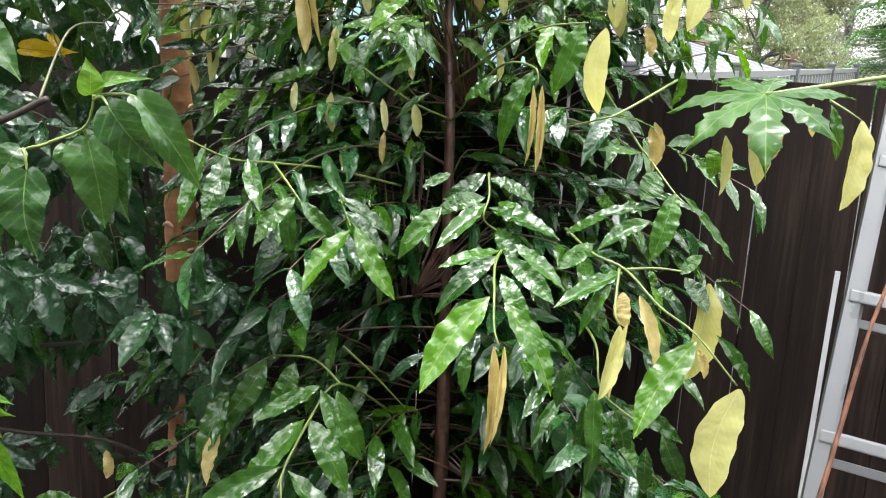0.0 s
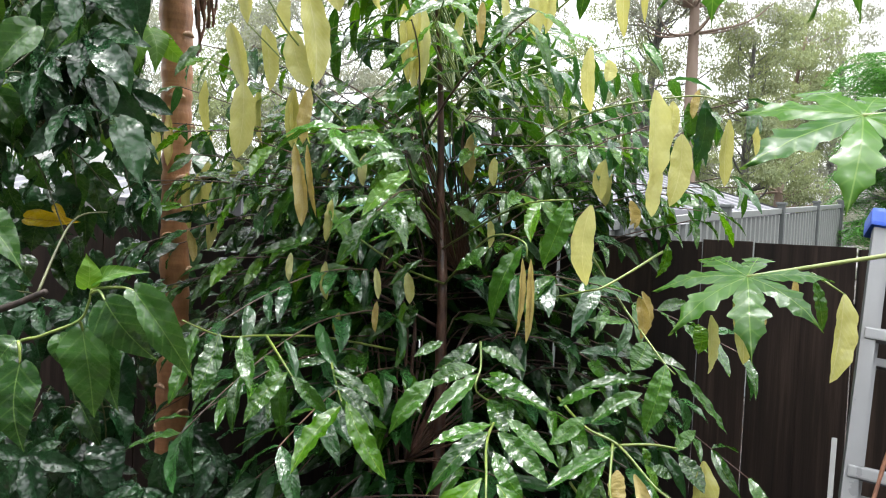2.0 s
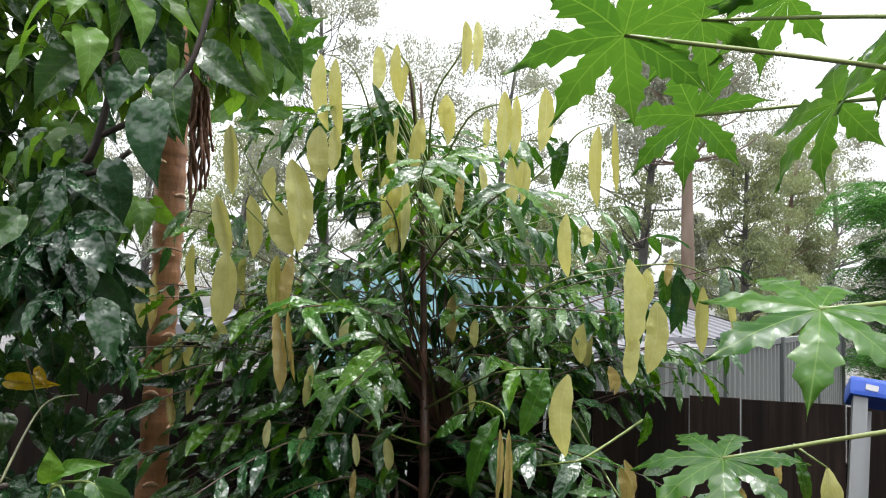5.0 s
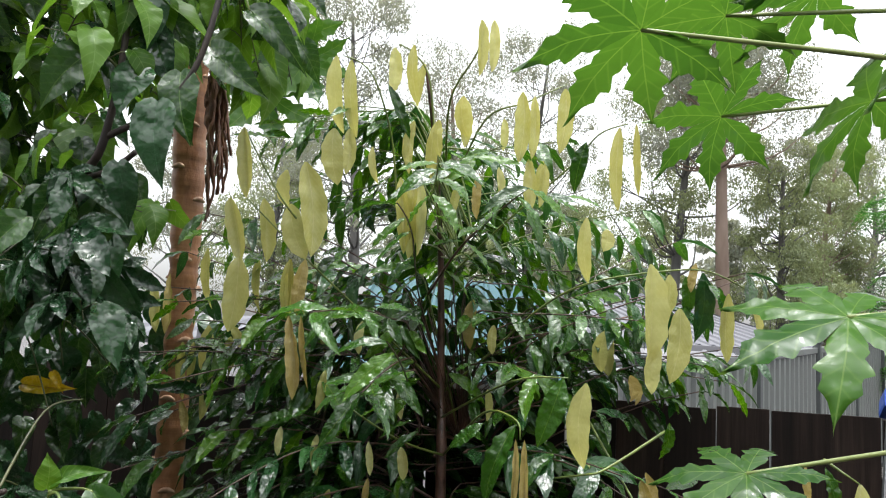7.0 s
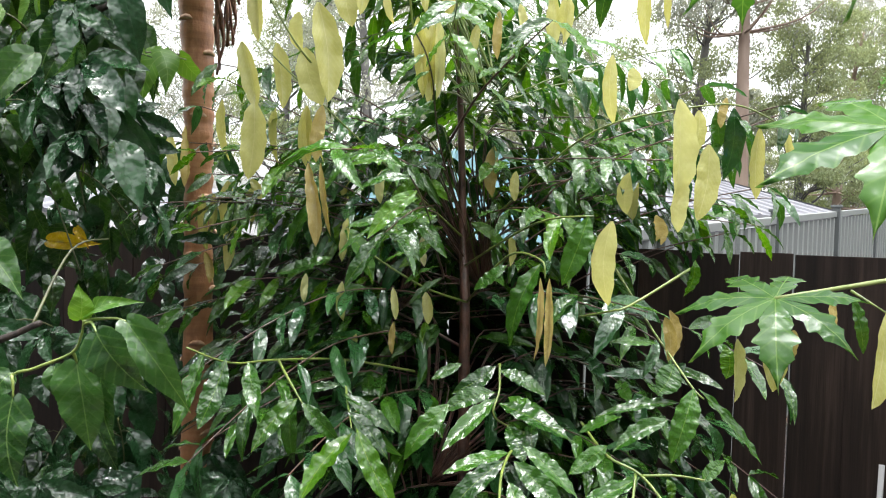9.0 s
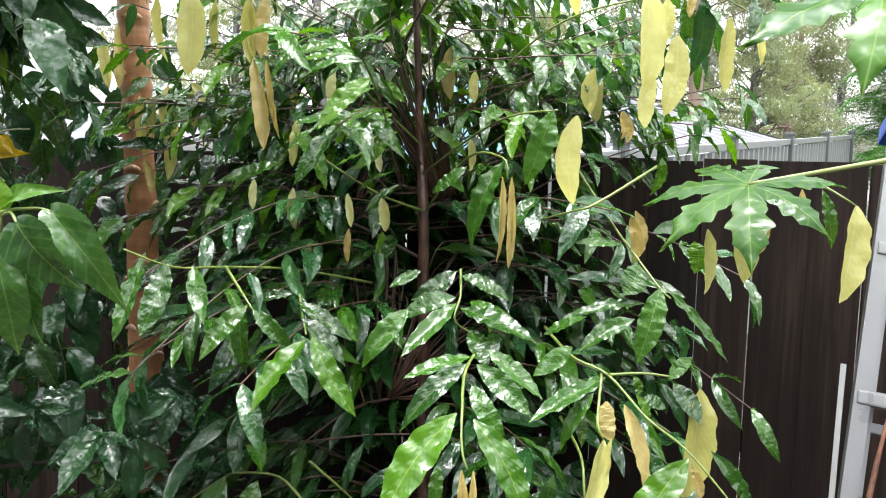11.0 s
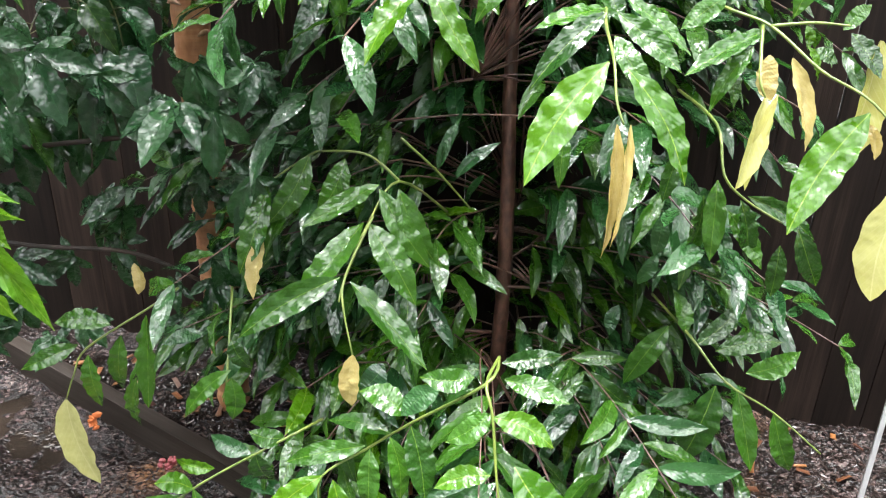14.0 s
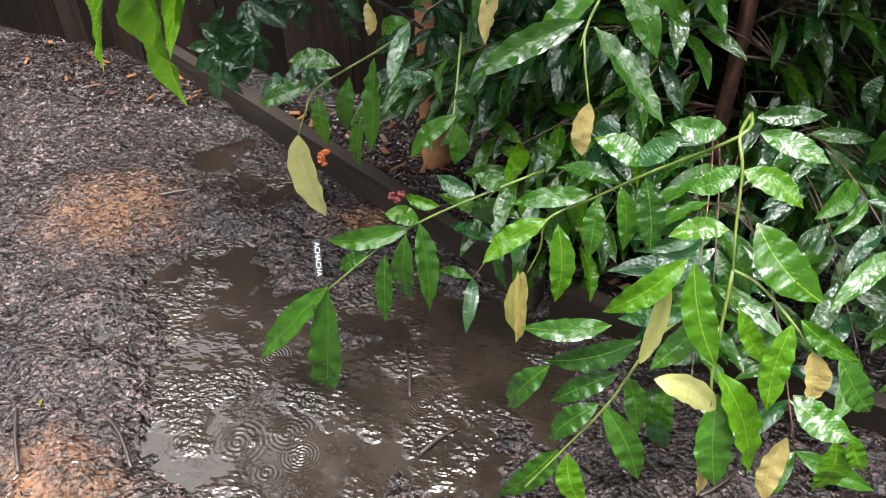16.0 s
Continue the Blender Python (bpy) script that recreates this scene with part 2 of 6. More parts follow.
M_RENDER = metal("pale_wall_render", (0.5, 0.5, 0.49), 0.8, 0.0, 0.2, 2.0)
M_BLACK = metal("black_label", (0.0075, 0.0075, 0.009), 0.4, 0.0, 0.0)
M_INK = metal("white_ink", (0.8, 0.8, 0.8), 0.5, 0.0, 0.0)
M_RED = metal("dried_red_flower", (0.0875, 0.007, 0.0105), 0.6, 0.0, 0.3)
M_RUST = metal("orange_dry_leaf", (0.35, 0.09, 0.02), 0.6, 0.0, 0.3, 40.0)


def mud_material():
    n = Nodes("wet_mulch_ground")
    ob = n.coords()
    big, mid, fine = n.noise(ob, 1.7, 4.0), n.noise(ob, 22.0, 8.0, 0.7), n.noise(ob, 140.0, 4.0, 0.7)
    bits = n.voronoi(n.mapped(ob, (1.0, 1.3, 1.0)), 95.0, "F1", "Color")
    fac = n.math("ADD", n.math("MULTIPLY", mid, 0.45), n.math("ADD", n.math("MULTIPLY", bits, 0.3), n.math("MULTIPLY", fine, 0.25)))
    fac = n.math("MULTIPLY_ADD", n.math("SUBTRACT", n.noise(ob, 6.0, 4.0, 0.6), 0.5), 0.35, fac)
    col = n.ramp(fac, (0.4, (0.0025, 0.0016, 0.0013)), (0.5, (0.009, 0.0062, 0.0052)), (0.6, (0.036, 0.024, 0.022)), (0.72, (0.13, 0.092, 0.09)))
    sand = n.add("ShaderNodeVectorMath")
    sand.operation = "DISTANCE"
    n.join(ob, sand.inputs[0])
    sand.inputs[1].default_value = (-1.8, 2.02, 0.0)
    sandy = n.math("MAXIMUM", n.ramp(big, (0.6, (0, 0, 0)), (0.68, (1, 1, 1))), n.ramp(n.math("MULTIPLY_ADD", mid, 0.9, sand.outputs["Value"]), (0.54, (1, 1, 1)), (0.72, (0, 0, 0))))
    col = n.mix(sandy, col, n.ramp(fac, (0.38, (0.012, 0.006, 0.004)), (0.64, (0.13, 0.062, 0.03))))
    rise = n.add("ShaderNodeSeparateXYZ")
    n.join(ob, rise.inputs[0])
    wet = n.ramp(n.math("MULTIPLY_ADD", rise.outputs[2], 4.0, n.noise(ob, 3.6, 5.0, 0.6)), (0.46, (0.06, 0.06, 0.06)), (0.6, (0.24, 0.24, 0.24)))
    clods, crumbs = n.noise(ob, 38.0, 1.0), n.noise(ob, 95.0, 1.0)
    h = n.math("ADD", n.math("MULTIPLY", clods, 1.6), n.math("ADD", n.math("MULTIPLY", crumbs, 0.9), n.math("ADD", n.math("MULTIPLY", bits, 0.3), n.math("MULTIPLY", mid, 0.8))))
    return n.set(Base_Color=col, Roughness=wet, Specular_IOR_Level=0.4, Normal=n.bump(h, 1.0, 0.011))


M_MUD = mud_material()


def chip_material(name, a, b, c, rough=0.5):
    n = Nodes(name)
    isl = n.add("ShaderNodeNewGeometry").outputs["Random Per Island"]
    grain = n.noise(n.coords(), 120.0, 3.0)
    fac = n.math("MULTIPLY_ADD", grain, 0.35, n.math("MULTIPLY", isl, 0.7))
    return n.set(Base_Color=n.ramp(fac, (0.1, a), (0.55, b), (0.95, c)), Roughness=rough, Normal=n.bump(grain, 0.3, 0.003))


M_CHIP = chip_material("wet_bark_chip", (0.003, 0.0019, 0.0015), (0.013, 0.0085, 0.007), (0.055, 0.038, 0.034), 0.22)
M_LITTER = chip_material("fallen_leaf_litter", (0.03, 0.01, 0.006), (0.1, 0.0375, 0.015), (0.21, 0.085, 0.025), 0.4)
M_STICK = chip_material("wet_stick", (0.009, 0.006, 0.0054), (0.024, 0.015, 0.012), (0.048, 0.03, 0.024), 0.35)


def water_material(drops):
    """Still brown water with rings and splashes where rain falls."""
    n = Nodes("puddle_water")
    ob = n.coords()
    patch = n.ramp(n.noise(ob, 4.6, 3.0), (0.5, (0.05, 0.05, 0.05)), (0.64, (0.9, 0.9, 0.9)))
    total = n.math("ADD", n.math("MULTIPLY", n.noise(n.mapped(ob, (0.9, 1.2, 1.0)), 62.0, 1.0, 0.4), n.math("MULTIPLY", patch, 3.0)), n.math("MULTIPLY", n.noise(ob, 9.0, 1.0), 1.2))
    for x, y, reach, pitch in drops:
        d = n.add("ShaderNodeVectorMath")
        d.operation = "DISTANCE"
        n.join(ob, d.inputs[0])
        d.inputs[1].default_value = (x, y, 0.0)
        r = d.outputs["Value"]
        fade = n.math("MAXIMUM", n.math("SUBTRACT", 1.0, n.math("DIVIDE", r, reach)), 0.0)
        wave = n.math("MULTIPLY", n.math("SINE", n.math("MULTIPLY", r, 6.283 / pitch)), fade)
        total = n.math("ADD", total, n.math("MULTIPLY", wave, 0.11))
    silt = n.noise(ob, 4.0, 4.0)
    col = n.ramp(silt, (0.3, (0.008, 0.006, 0.0045)), (0.7, (0.024, 0.0175, 0.013)))
    return n.set(Base_Color=col, Roughness=0.015, IOR=1.33, Specular_IOR_Level=0.8, Normal=n.bump(total, 1.0, 0.006))


# ---- builders ----
def mesh_object(name, data, material, parent=None, label="", kind=""):
    ob = new(name, data)
    if material is not None and not data.materials:
        data.materials.append(material)
    if parent is not None:
        ob.parent = parent
    return tagged(ob, label, "", "", kind)


def part(name, bm, material, parent, label="", smooth=False):
    data = bpy.data.meshes.new(name)
    bm.to_mesh(data)
    bm.free()
    if smooth:
        for f in data.polygons:
            f.use_smooth = True
    return mesh_object(name, data, material, parent, label)


def thing(name, at, label, category, group="", kind=""):
    ob = new(name)
    ob.location = at
    ob.empty_display_size = 0.05
    return tagged(ob, label, category, group, kind)


def box(bm, size, m=None, bevel=0.0):
    got = bmesh.ops.create_cube(bm, size=1.0, matrix=(m or Matrix()) @ Matrix.Diagonal((*size, 1.0)))
    if bevel:
        edges = {e for v in got["verts"] for e in v.link_edges}
        bmesh.ops.bevel(bm, geom=list(edges), offset=bevel, segments=2, affect="EDGES", profile=0.7)


def smooth_line(points, steps=6):
    """A smooth line through the points, as Vectors."""
    pts = [Vector(p) for p in points]
    if len(pts) < 3:
        return [pts[0].lerp(pts[-1], i / steps) for i in range(steps + 1)]
    res = []
    for i in range(len(pts) - 1):
        p0, p1, p2, p3 = pts[max(i - 1, 0)], pts[i], pts[i + 1], pts[min(i + 2, len(pts) - 1)]
        for k in range(steps):
            t = k / steps
            res.append(0.5 * (2 * p1 + (p2 - p0) * t + (2 * p0 - 5 * p1 + 4 * p2 - p3) * t * t + (3 * p1 - p0 - 3 * p2 + p3) * t ** 3))
    res.append(pts[-1])
    return res


def tube_data(verts, faces, line, r0, r1, sides=8, bumps=0.0, rnd=None):
    """Adds a tapered tube along a line to vertex and face lists."""
    start = len(verts)
    n = len(line)
    side = Vector((1, 0, 0))
    for i, p in enumerate(line):
        way = (line[min(i + 1, n - 1)] - line[max(i - 1, 0)]).normalized()
        side = side - way * side.dot(way)
        if side.length < 1e-4:
            side = way.orthogonal()
        side.normalize()
        up = way.cross(side)
        r = r0 + (r1 - r0) * i / (n - 1)
        for k in range(sides):
            a = 2 * math.pi * k / sides
            q = r * (1 + (rnd.uniform(-bumps, bumps) if rnd else 0))
            verts.append(tuple(p + (side * math.cos(a) + up * math.sin(a)) * q))
    for i in range(n - 1):
        for k in range(sides):
            a, b = start + i * sides + k, start + i * sides + (k + 1) % sides
            faces.append((a, b, b + sides, a + sides))
    faces.append(tuple(start + k for k in reversed(range(sides))))
    faces.append(tuple(start + (n - 1) * sides + k for k in range(sides)))


def data_mesh(name, verts, faces, smooth=True):
    data = bpy.data.meshes.new(name)
    data.from_pydata(verts, [], faces)
    if smooth:
        data.polygons.foreach_set("use_smooth", [True] * len(data.polygons))
    data.update()
    return data


def tube(name, points, r0, r1, material, parent, label="", sides=8, steps=6, bumps=0.0):
    verts, faces = [], []
    tube_data(verts, faces, smooth_line(points, steps), r0, r1, sides, bumps, random.Random(len(points)))
    return mesh_object(name, data_mesh(name, verts, faces), material, parent, label)


# Leaf blades: base at the origin, tip at (0, 1, 0), face towards +z.
OUTLINES = {
    "long": ((0, 0.05), (0.03, 0.15), (0.1, 0.47), (0.22, 0.83), (0.38, 1.0), (0.55, 1.0), (0.7, 0.86), (0.83, 0.58), (0.93, 0.26), (1, 0.01)),
    "limp": ((0, 0.1), (0.05, 0.36), (0.15, 0.72), (0.3, 0.95), (0.5, 1.0), (0.7, 0.93), (0.84, 0.7), (0.94, 0.34), (1, 0.02)),
    "ovate": ((0, 0.22), (0.03, 0.5), (0.1, 0.8), (0.22, 1.0), (0.36, 0.97), (0.55, 0.8), (0.72, 0.52), (0.84, 0.28), (0.91, 0.12), (1, 0.01)),
}


def blade(name, material, width, n=10, m=4, outline="long", droop=0.12, wave=0.02, fold=0.25, teeth=0.0, curl=0.0, seed=0, ripples=4.0, edge=0.045, twist=0.0):
    rnd = random.Random(seed)
    ph = [rnd.uniform(0, 6.28) for _ in range(4)]
    at, wide = zip(*OUTLINES[outline])
    verts, faces, uvs = [], [], []
    for i in range(n + 1):
        v = i / n
        full = 0.5 * width * float(np.interp(v, at, wide))
        bend = curl * math.sin(v * 3.1416) * 0.1
        c, sn = math.cos(twist * v * v), math.sin(twist * v * v)
        for j in range(m + 1):
            u = 2 * j / m - 1
            half = full * (1 + edge * math.sin(v * 6.283 * ripples + ph[1] + (2.3 if u > 0 else 0.0)))
            if teeth and abs(u) == 1:
                half *= 1 + teeth * ((i % 2) - 0.5)
            half = max(half, 0.003)
            x = u * half
            z = fold * abs(u) * half * (1 - 0.4 * abs(u))
            z += wave * abs(u) ** 1.5 * math.sin(v * 6.283 * ripples + ph[0] + (1.9 if u > 0 else 0.0)) * (full * 2 / max(width, 1e-3)) * (0.6 + 0.4 * math.sin(v * 9 + ph[2]))
            y = v * (1 - 0.25 * droop * v)
            if outline == "ovate" and v < 0.16:
                y -= 0.045 * abs(u) * (1 - v / 0.16)
            verts.append((x * c + z * sn + bend, y, -droop * v * v - x * sn + z * c))
            uvs.append((0.5 + 0.5 * u * half * 2 / width, v))
    for i in range(n):
        for j in range(m):
            a = i * (m + 1) + j
            faces.append((a, a + 1, a + m + 2, a + m + 1))
    return finish_leaf(name, verts, faces, uvs, material)


def lobed_blade(name, material, seed=0, n=14, m=4):
    """A leaf of five broad lobes that meet round the base, the middle one along +y."""
    rnd = random.Random(seed)
    at, wide = zip((0, 0.35), (0.2, 0.7), (0.45, 0.95), (0.6, 1.0), (0.78, 0.72), (0.92, 0.3), (1, 0.02))
    verts, faces, uvs = [], [], []
    for lift, (turn, size) in enumerate(((0.0, 1.0), (0.82, 0.74), (-0.82, 0.78), (1.75, 0.46), (-1.75, 0.5))):
        turn += rnd.uniform(-0.1, 0.1)
        drop, start = rnd.uniform(0.15, 0.5), len(verts)
        for i in range(n + 1):
            v = i / n
            half = 0.2 * float(np.interp(v, at, wide))
            for j in range(m + 1):
                u = 2 * j / m - 1
                w = half * (1 + (0.09 * ((i % 2) - 0.5) if abs(u) == 1 else 0))
                x, y = u * w * size, v * size
                z = (0.5 * abs(u) * w - drop * v * v + 0.018 * abs(u) * math.sin(v * 19 + lift)) * size - 0.004 * lift
                verts.append((x * math.cos(turn) - y * math.sin(turn), x * math.sin(turn) + y * math.cos(turn), z))
                uvs.append((0.5 + 0.5 * u * w / 0.21, v))
        for i in range(n):
            for j in range(m):
                k = start + i * (m + 1) + j
                faces.append((k, k + 1, k + m + 2, k + m + 1))
    return finish_leaf(name, verts, faces, uvs, material)


def finish_leaf(name, verts, faces, uvs, material):
    data = data_mesh(name, verts, faces)
    layer = data.uv_layers.new(name="UVMap")
    for loop in data.loops:
        layer.data[loop.index].uv = uvs[loop.vertex_index]
    data.materials.append(material)
    return data


def papaya_blade(name, material, seed=0, lobes=7, n=26, m=6):
    """A hand-shaped leaf round the origin, its middle lobe along +y, radius 1; each lobe has pointed side lobes."""
    rnd = random.Random(seed)
    spread = 2 * math.pi * 0.94
    sector = spread / lobes / 2
    outline = ((0.0, 0.0), (0.38, 0.15), (0.46, 0.12), (0.61, 0.21), (0.66, 0.12), (0.78, 0.145), (0.82, 0.075), (1.0, 0.0))
    verts, faces, uvs = [], [], []
    for l in range(lobes):
        axis = (-0.5 + (l + 0.5) / lobes) * spread
        size = 1 - 0.25 * (abs(axis) / math.pi) ** 1.2 + rnd.uniform(-0.06, 0.06)
        drop, sway, turn = rnd.uniform(0.1, 0.3), rnd.uniform(-0.05, 0.05), rnd.uniform(-0.05, 0.05)
        start = len(verts)
        for i in range(n + 1):
            v = i / n
            w = np.interp(v, [p[0] for p in outline], [p[1] for p in outline])
            if v < 0.34:
                w = v * math.tan(sector)
            outer = max(0.0, v - 0.40)
            for j in range(m + 1):
                u = 2 * j / m - 1
                x, y = u * w, v
                y -= 0.12 * abs(u) * outer
                z = 0.10 * w * (1 - abs(u)) + 0.35 * outer * abs(u) * w - drop * (x * x + y * y) * 0.9 - drop * outer * outer + 0.03 * math.sin(12 * v + 3 * u + l) * outer
                x += sway * outer
                c, sn = math.cos(axis + turn * outer), math.sin(axis + turn * outer)
                verts.append(((x * c - y * sn) * size, (x * sn + y * c) * size, z * size))
                uvs.append((0.5 + 0.5 * u * w / 0.24, v))
        for i in range(n):
            for j in range(m):
                k = start + i * (m + 1) + j
                faces.append((k, k + 1, k + m + 2, k + m + 1))
    return finish_leaf(name, verts, faces, uvs, material)


def leaf_pose(base, tip, face=(0, -0.5, 1), width=1.0, twist=0.0):
    """Stands a blade on base, its tip at tip, its face turned towards face."""
    b, t = Vector(base), Vector(tip)
    y = t - b
    length = y.length
    y.normalize()
    z = Vector(face)
    z = z - y * z.dot(y)
    if z.length < 1e-3:
        z = y.orthogonal()
    z.normalize()
    x = y.cross(z)
    m = Matrix((x, y, z)).transposed().to_4x4()
    m = Matrix.Translation(b) @ m @ Matrix.Rotation(twist, 4, "Y")
    return m @ Matrix.Diagonal((length * width, length, length, 1))


def put_leaf(data, m, parent, name="leaf", label=""):
    ob = new(name, data)
    ob.parent = parent
    ob.matrix_parent_inverse = Matrix.Translation(-parent.location)
    ob.matrix_basis = m
    return tagged(ob, label) if label else ob


def many_leaves(name, items, parent, label=""):
    """Many blades joined into one part. items: (blade, pose)."""
    allv, allf, alluv, allm = [], [], [], []
    mats, cache, start = [], {}, 0
    for data, m in items:
        if data.name not in cache:
            co = np.array([v.co[:] for v in data.vertices])
            fs = [tuple(p.vertices) for p in data.polygons]
            uv = np.zeros((len(co), 2))
            for loop in data.loops:
                uv[loop.vertex_index] = data.uv_layers[0].data[loop.index].uv[:]
            if data.materials[0] not in mats:
                mats.append(data.materials[0])
            cache[data.name] = (co, fs, uv, mats.index(data.materials[0]))
        co, fs, uv, mi = cache[data.name]
        mm = np.array(m)
        allv.append(co @ mm[:3, :3].T + mm[:3, 3])
        allf += [tuple(i + start for i in f) for f in fs]
        alluv.append(uv)
        allm += [mi] * len(fs)
        start += len(co)
    data = bpy.data.meshes.new(name)
    data.from_pydata(np.concatenate(allv).tolist(), [], allf)
    data.polygons.foreach_set("use_smooth", [True] * len(allf))
    data.polygons.foreach_set("material_index", allm)
    index = np.zeros(len(data.loops), dtype=np.int32)
    data.loops.foreach_get("vertex_index", index)
    data.uv_layers.new(name="UVMap").data.foreach_set("uv", np.concatenate(alluv)[index].ravel())
    for mt in mats:
        data.materials.append(mt)
    data.update()
    ob = mesh_object(name, data, None, parent, label, "stuff")
    if parent is not None:
        ob.matrix_parent_inverse = Matrix.Translation(-parent.location)
    return ob



# ---- ground ----
PUDDLES = ((-1.42, 1.84, 0.2, 0.14), (-1.3, 1.7, 0.2, 0.16), (-1.16, 1.5, 0.22, 0.2), (-1.02, 1.27, 0.24, 0.2), (-0.78, 1.32, 0.28, 0.24), (-0.7, 1.66, 0.34, 0.3), (-0.46, 1.56, 0.26, 0.3), (-1.62, 2.5, 0.1, 0.2), (-1.36, 2.28, 0.13, 0.12), (-1.52, 1.5, 0.07, 0.04))


def ground_height(x, y):
    """Trodden path with shallow hollows, a bed behind the edging."""
    h = 0.012 + 0.018 * noise.noise((x * 2.2, y * 2.2, 0)) + 0.02 * noise.noise((x * 9, y * 9, 3)) + 0.013 * noise.noise((x * 31, y * 31, 5)) + 0.016 * noise.noise((x * 5.3, y * 5.3, 11)) + 0.005 * noise.noise((x * 21, y * 21, 7))
    for px, py, rx, ry in PUDDLES:
        d = ((x - px) / rx) ** 2 + ((y - py) / ry) ** 2
        h -= 0.03 * math.exp(-d * d * 0.8)
    bed = (y - edge_line(x)) / 0.06
    return h + 0.05 * min(max(bed, 0.0), 1.0)


def edge_line(x):
    """The edging's y over x: it runs past the tree and then straight on."""
    return 1.85 - 0.675 * (x + 0.35) if x < -0.35 else 1.85 - 0.32 * (x + 0.35)


def spaced(lo, a, b, hi, fine, far):
    mid = np.arange(a, b + 1e-6, fine)
    low = [a - (a - lo) * (k / far) ** 3 for k in range(far, 0, -1)]
    high = [b + (hi - b) * (k / far) ** 3 for k in range(1, far + 1)]
    return [*low, *mid.tolist(), *high]


gx, gy = spaced(-400, -3.0, 1.8, 400, 0.018, 14), spaced(-60, 0.6, 3.2, 700, 0.018, 16)
gv = [(x, y, ground_height(x, y) if abs(x) < 6 and abs(y) < 8 else (0.05 if y > 0 else 0.0)) for y in gy for x in gx]
gf = [(j * len(gx) + i, j * len(gx) + i + 1, (j + 1) * len(gx) + i + 1, (j + 1) * len(gx) + i) for j in range(len(gy) - 1) for i in range(len(gx) - 1)]
ground = mesh_object("ground", data_mesh("ground", gv, gf), M_MUD)
tagged(ground, "wet muddy mulch ground with puddle hollows", "ground", "", "structure")

rain = random.Random(77)
DROPS = [(-1.03, 1.25, 0.1, 0.014), (-0.92, 1.3, 0.08, 0.012), (-1.12, 1.42, 0.11, 0.013)]
DROPS += [(rain.uniform(-1.5, -0.35), rain.uniform(1.15, 1.95), rain.uniform(0.025, 0.07), rain.uniform(0.008, 0.012)) for _ in range(26)]
M_WATER = water_material(DROPS)
bm = bmesh.new()
rv = [bm.verts.new((-1.0 + 1.05 * math.cos(a) * 1.0, 1.62 + 1.1 * math.sin(a), 0.0)) for a in [k * 6.2832 / 48 for k in range(48)]]
bm.faces.new(rv)
water = part("puddle", bm, M_WATER, None)
water.location.z = -0.012
tagged(water, "brown rain puddle with rings on the path", "puddle", "", "structure")

# Timber edging in two lengths between path and bed
for a, b in (((-3.2, edge_line(-3.2)), (-0.37, edge_line(-0.37))), ((-0.33, edge_line(-0.33)), (2.6, edge_line(2.6)))):
    a, b = Vector((*a, 0)), Vector((*b, 0))
    d = b - a
    bm = bmesh.new()
    box(bm, (0.05, 0.22, d.length), None, 0.006)
    ob = part("garden_edging", bm, M_SLEEPER, None)
    ob.matrix_world = Matrix.Translation((a + b) / 2 + Vector((0, 0, 0.0))) @ Matrix.Rotation(math.atan2(d.y, d.x), 4, "Z") @ Matrix.Rotation(radians(90), 4, "Y") @ Matrix.Rotation(radians(90), 4, "Z")
    tagged(ob, "wet dark timber sleeper edging the garden bed", "edging", "bed edging")

# ---- paling fence ----
FENCE_TOP, FENCE_SLOPE = 1.89, -0.2
fence_turn = math.atan(FENCE_SLOPE)
FORG = Vector((0, 2.63, 0))
fence = thing("timber_fence", FORG, "dark wet timber paling fence with narrow gaps", "fence")
fence.rotation_euler.z = fence_turn
rf = random.Random(4)
paling_meshes = []
for k in range(4):
    bm = bmesh.new()
    box(bm, (0.148, 0.016, FENCE_TOP), Matrix.Translation((0, 0, FENCE_TOP / 2)), 0.002)
    data = bpy.data.meshes.new("paling")
    bm.to_mesh(data)
    bm.free()
    data.materials.append(M_PALING)
    paling_meshes.append(data)
for k in range(-31, 32):
    ob = new("paling", paling_meshes[k % 4])
    ob.parent = fence
    ob.location = (k * 0.15 + 0.035, rf.uniform(-0.003, 0.003), rf.uniform(-0.006, 0.004))
    ob.rotation_euler = (0, radians(rf.uniform(-0.15, 0.15)), radians(rf.uniform(-0.6, 0.6)))
for z in (0.35, 1.05, 1.68):
    bm = bmesh.new()
    box(bm, (9.4, 0.04, 0.075), Matrix.Translation((0, 0.03, z)), 0.004)
    part("rail", bm, M_PALING, fence)
for k in range(-3, 4):
    bm = bmesh.new()
    box(bm, (0.1, 0.1, 1.85), Matrix.Translation((k * 1.2, 0.10, 0.92)), 0.006)
    part("post", bm, M_PALING, fence)

# ---- what closes the garden behind the camera ----
# unseen wall and eave, added to block low sky and bounce light forward
bm = bmesh.new()
box(bm, (11.0, 0.2, 3.2), Matrix.Translation((0, -3.0, 1.6)), 0.01)
box(bm, (11.4, 1.2, 0.15), Matrix.Translation((0, -2.6, 3.2)), 0.01)
tagged(part("unseen_wall_south", bm, M_RENDER, None), "added unseen rendered wall with eave that shapes the light", "wall", "", "structure")
for sx, nm in ((-4.6, "wall_west"), (4.6, "wall_east")):
    bm = bmesh.new()
    box(bm, (0.05, 7.2, 1.9), Matrix.Translation((sx, 0.2, 0.95)), 0.005)
    tagged(part(nm, bm, M_PALING, None), "dark timber boundary fence", "fence", "", "structure")

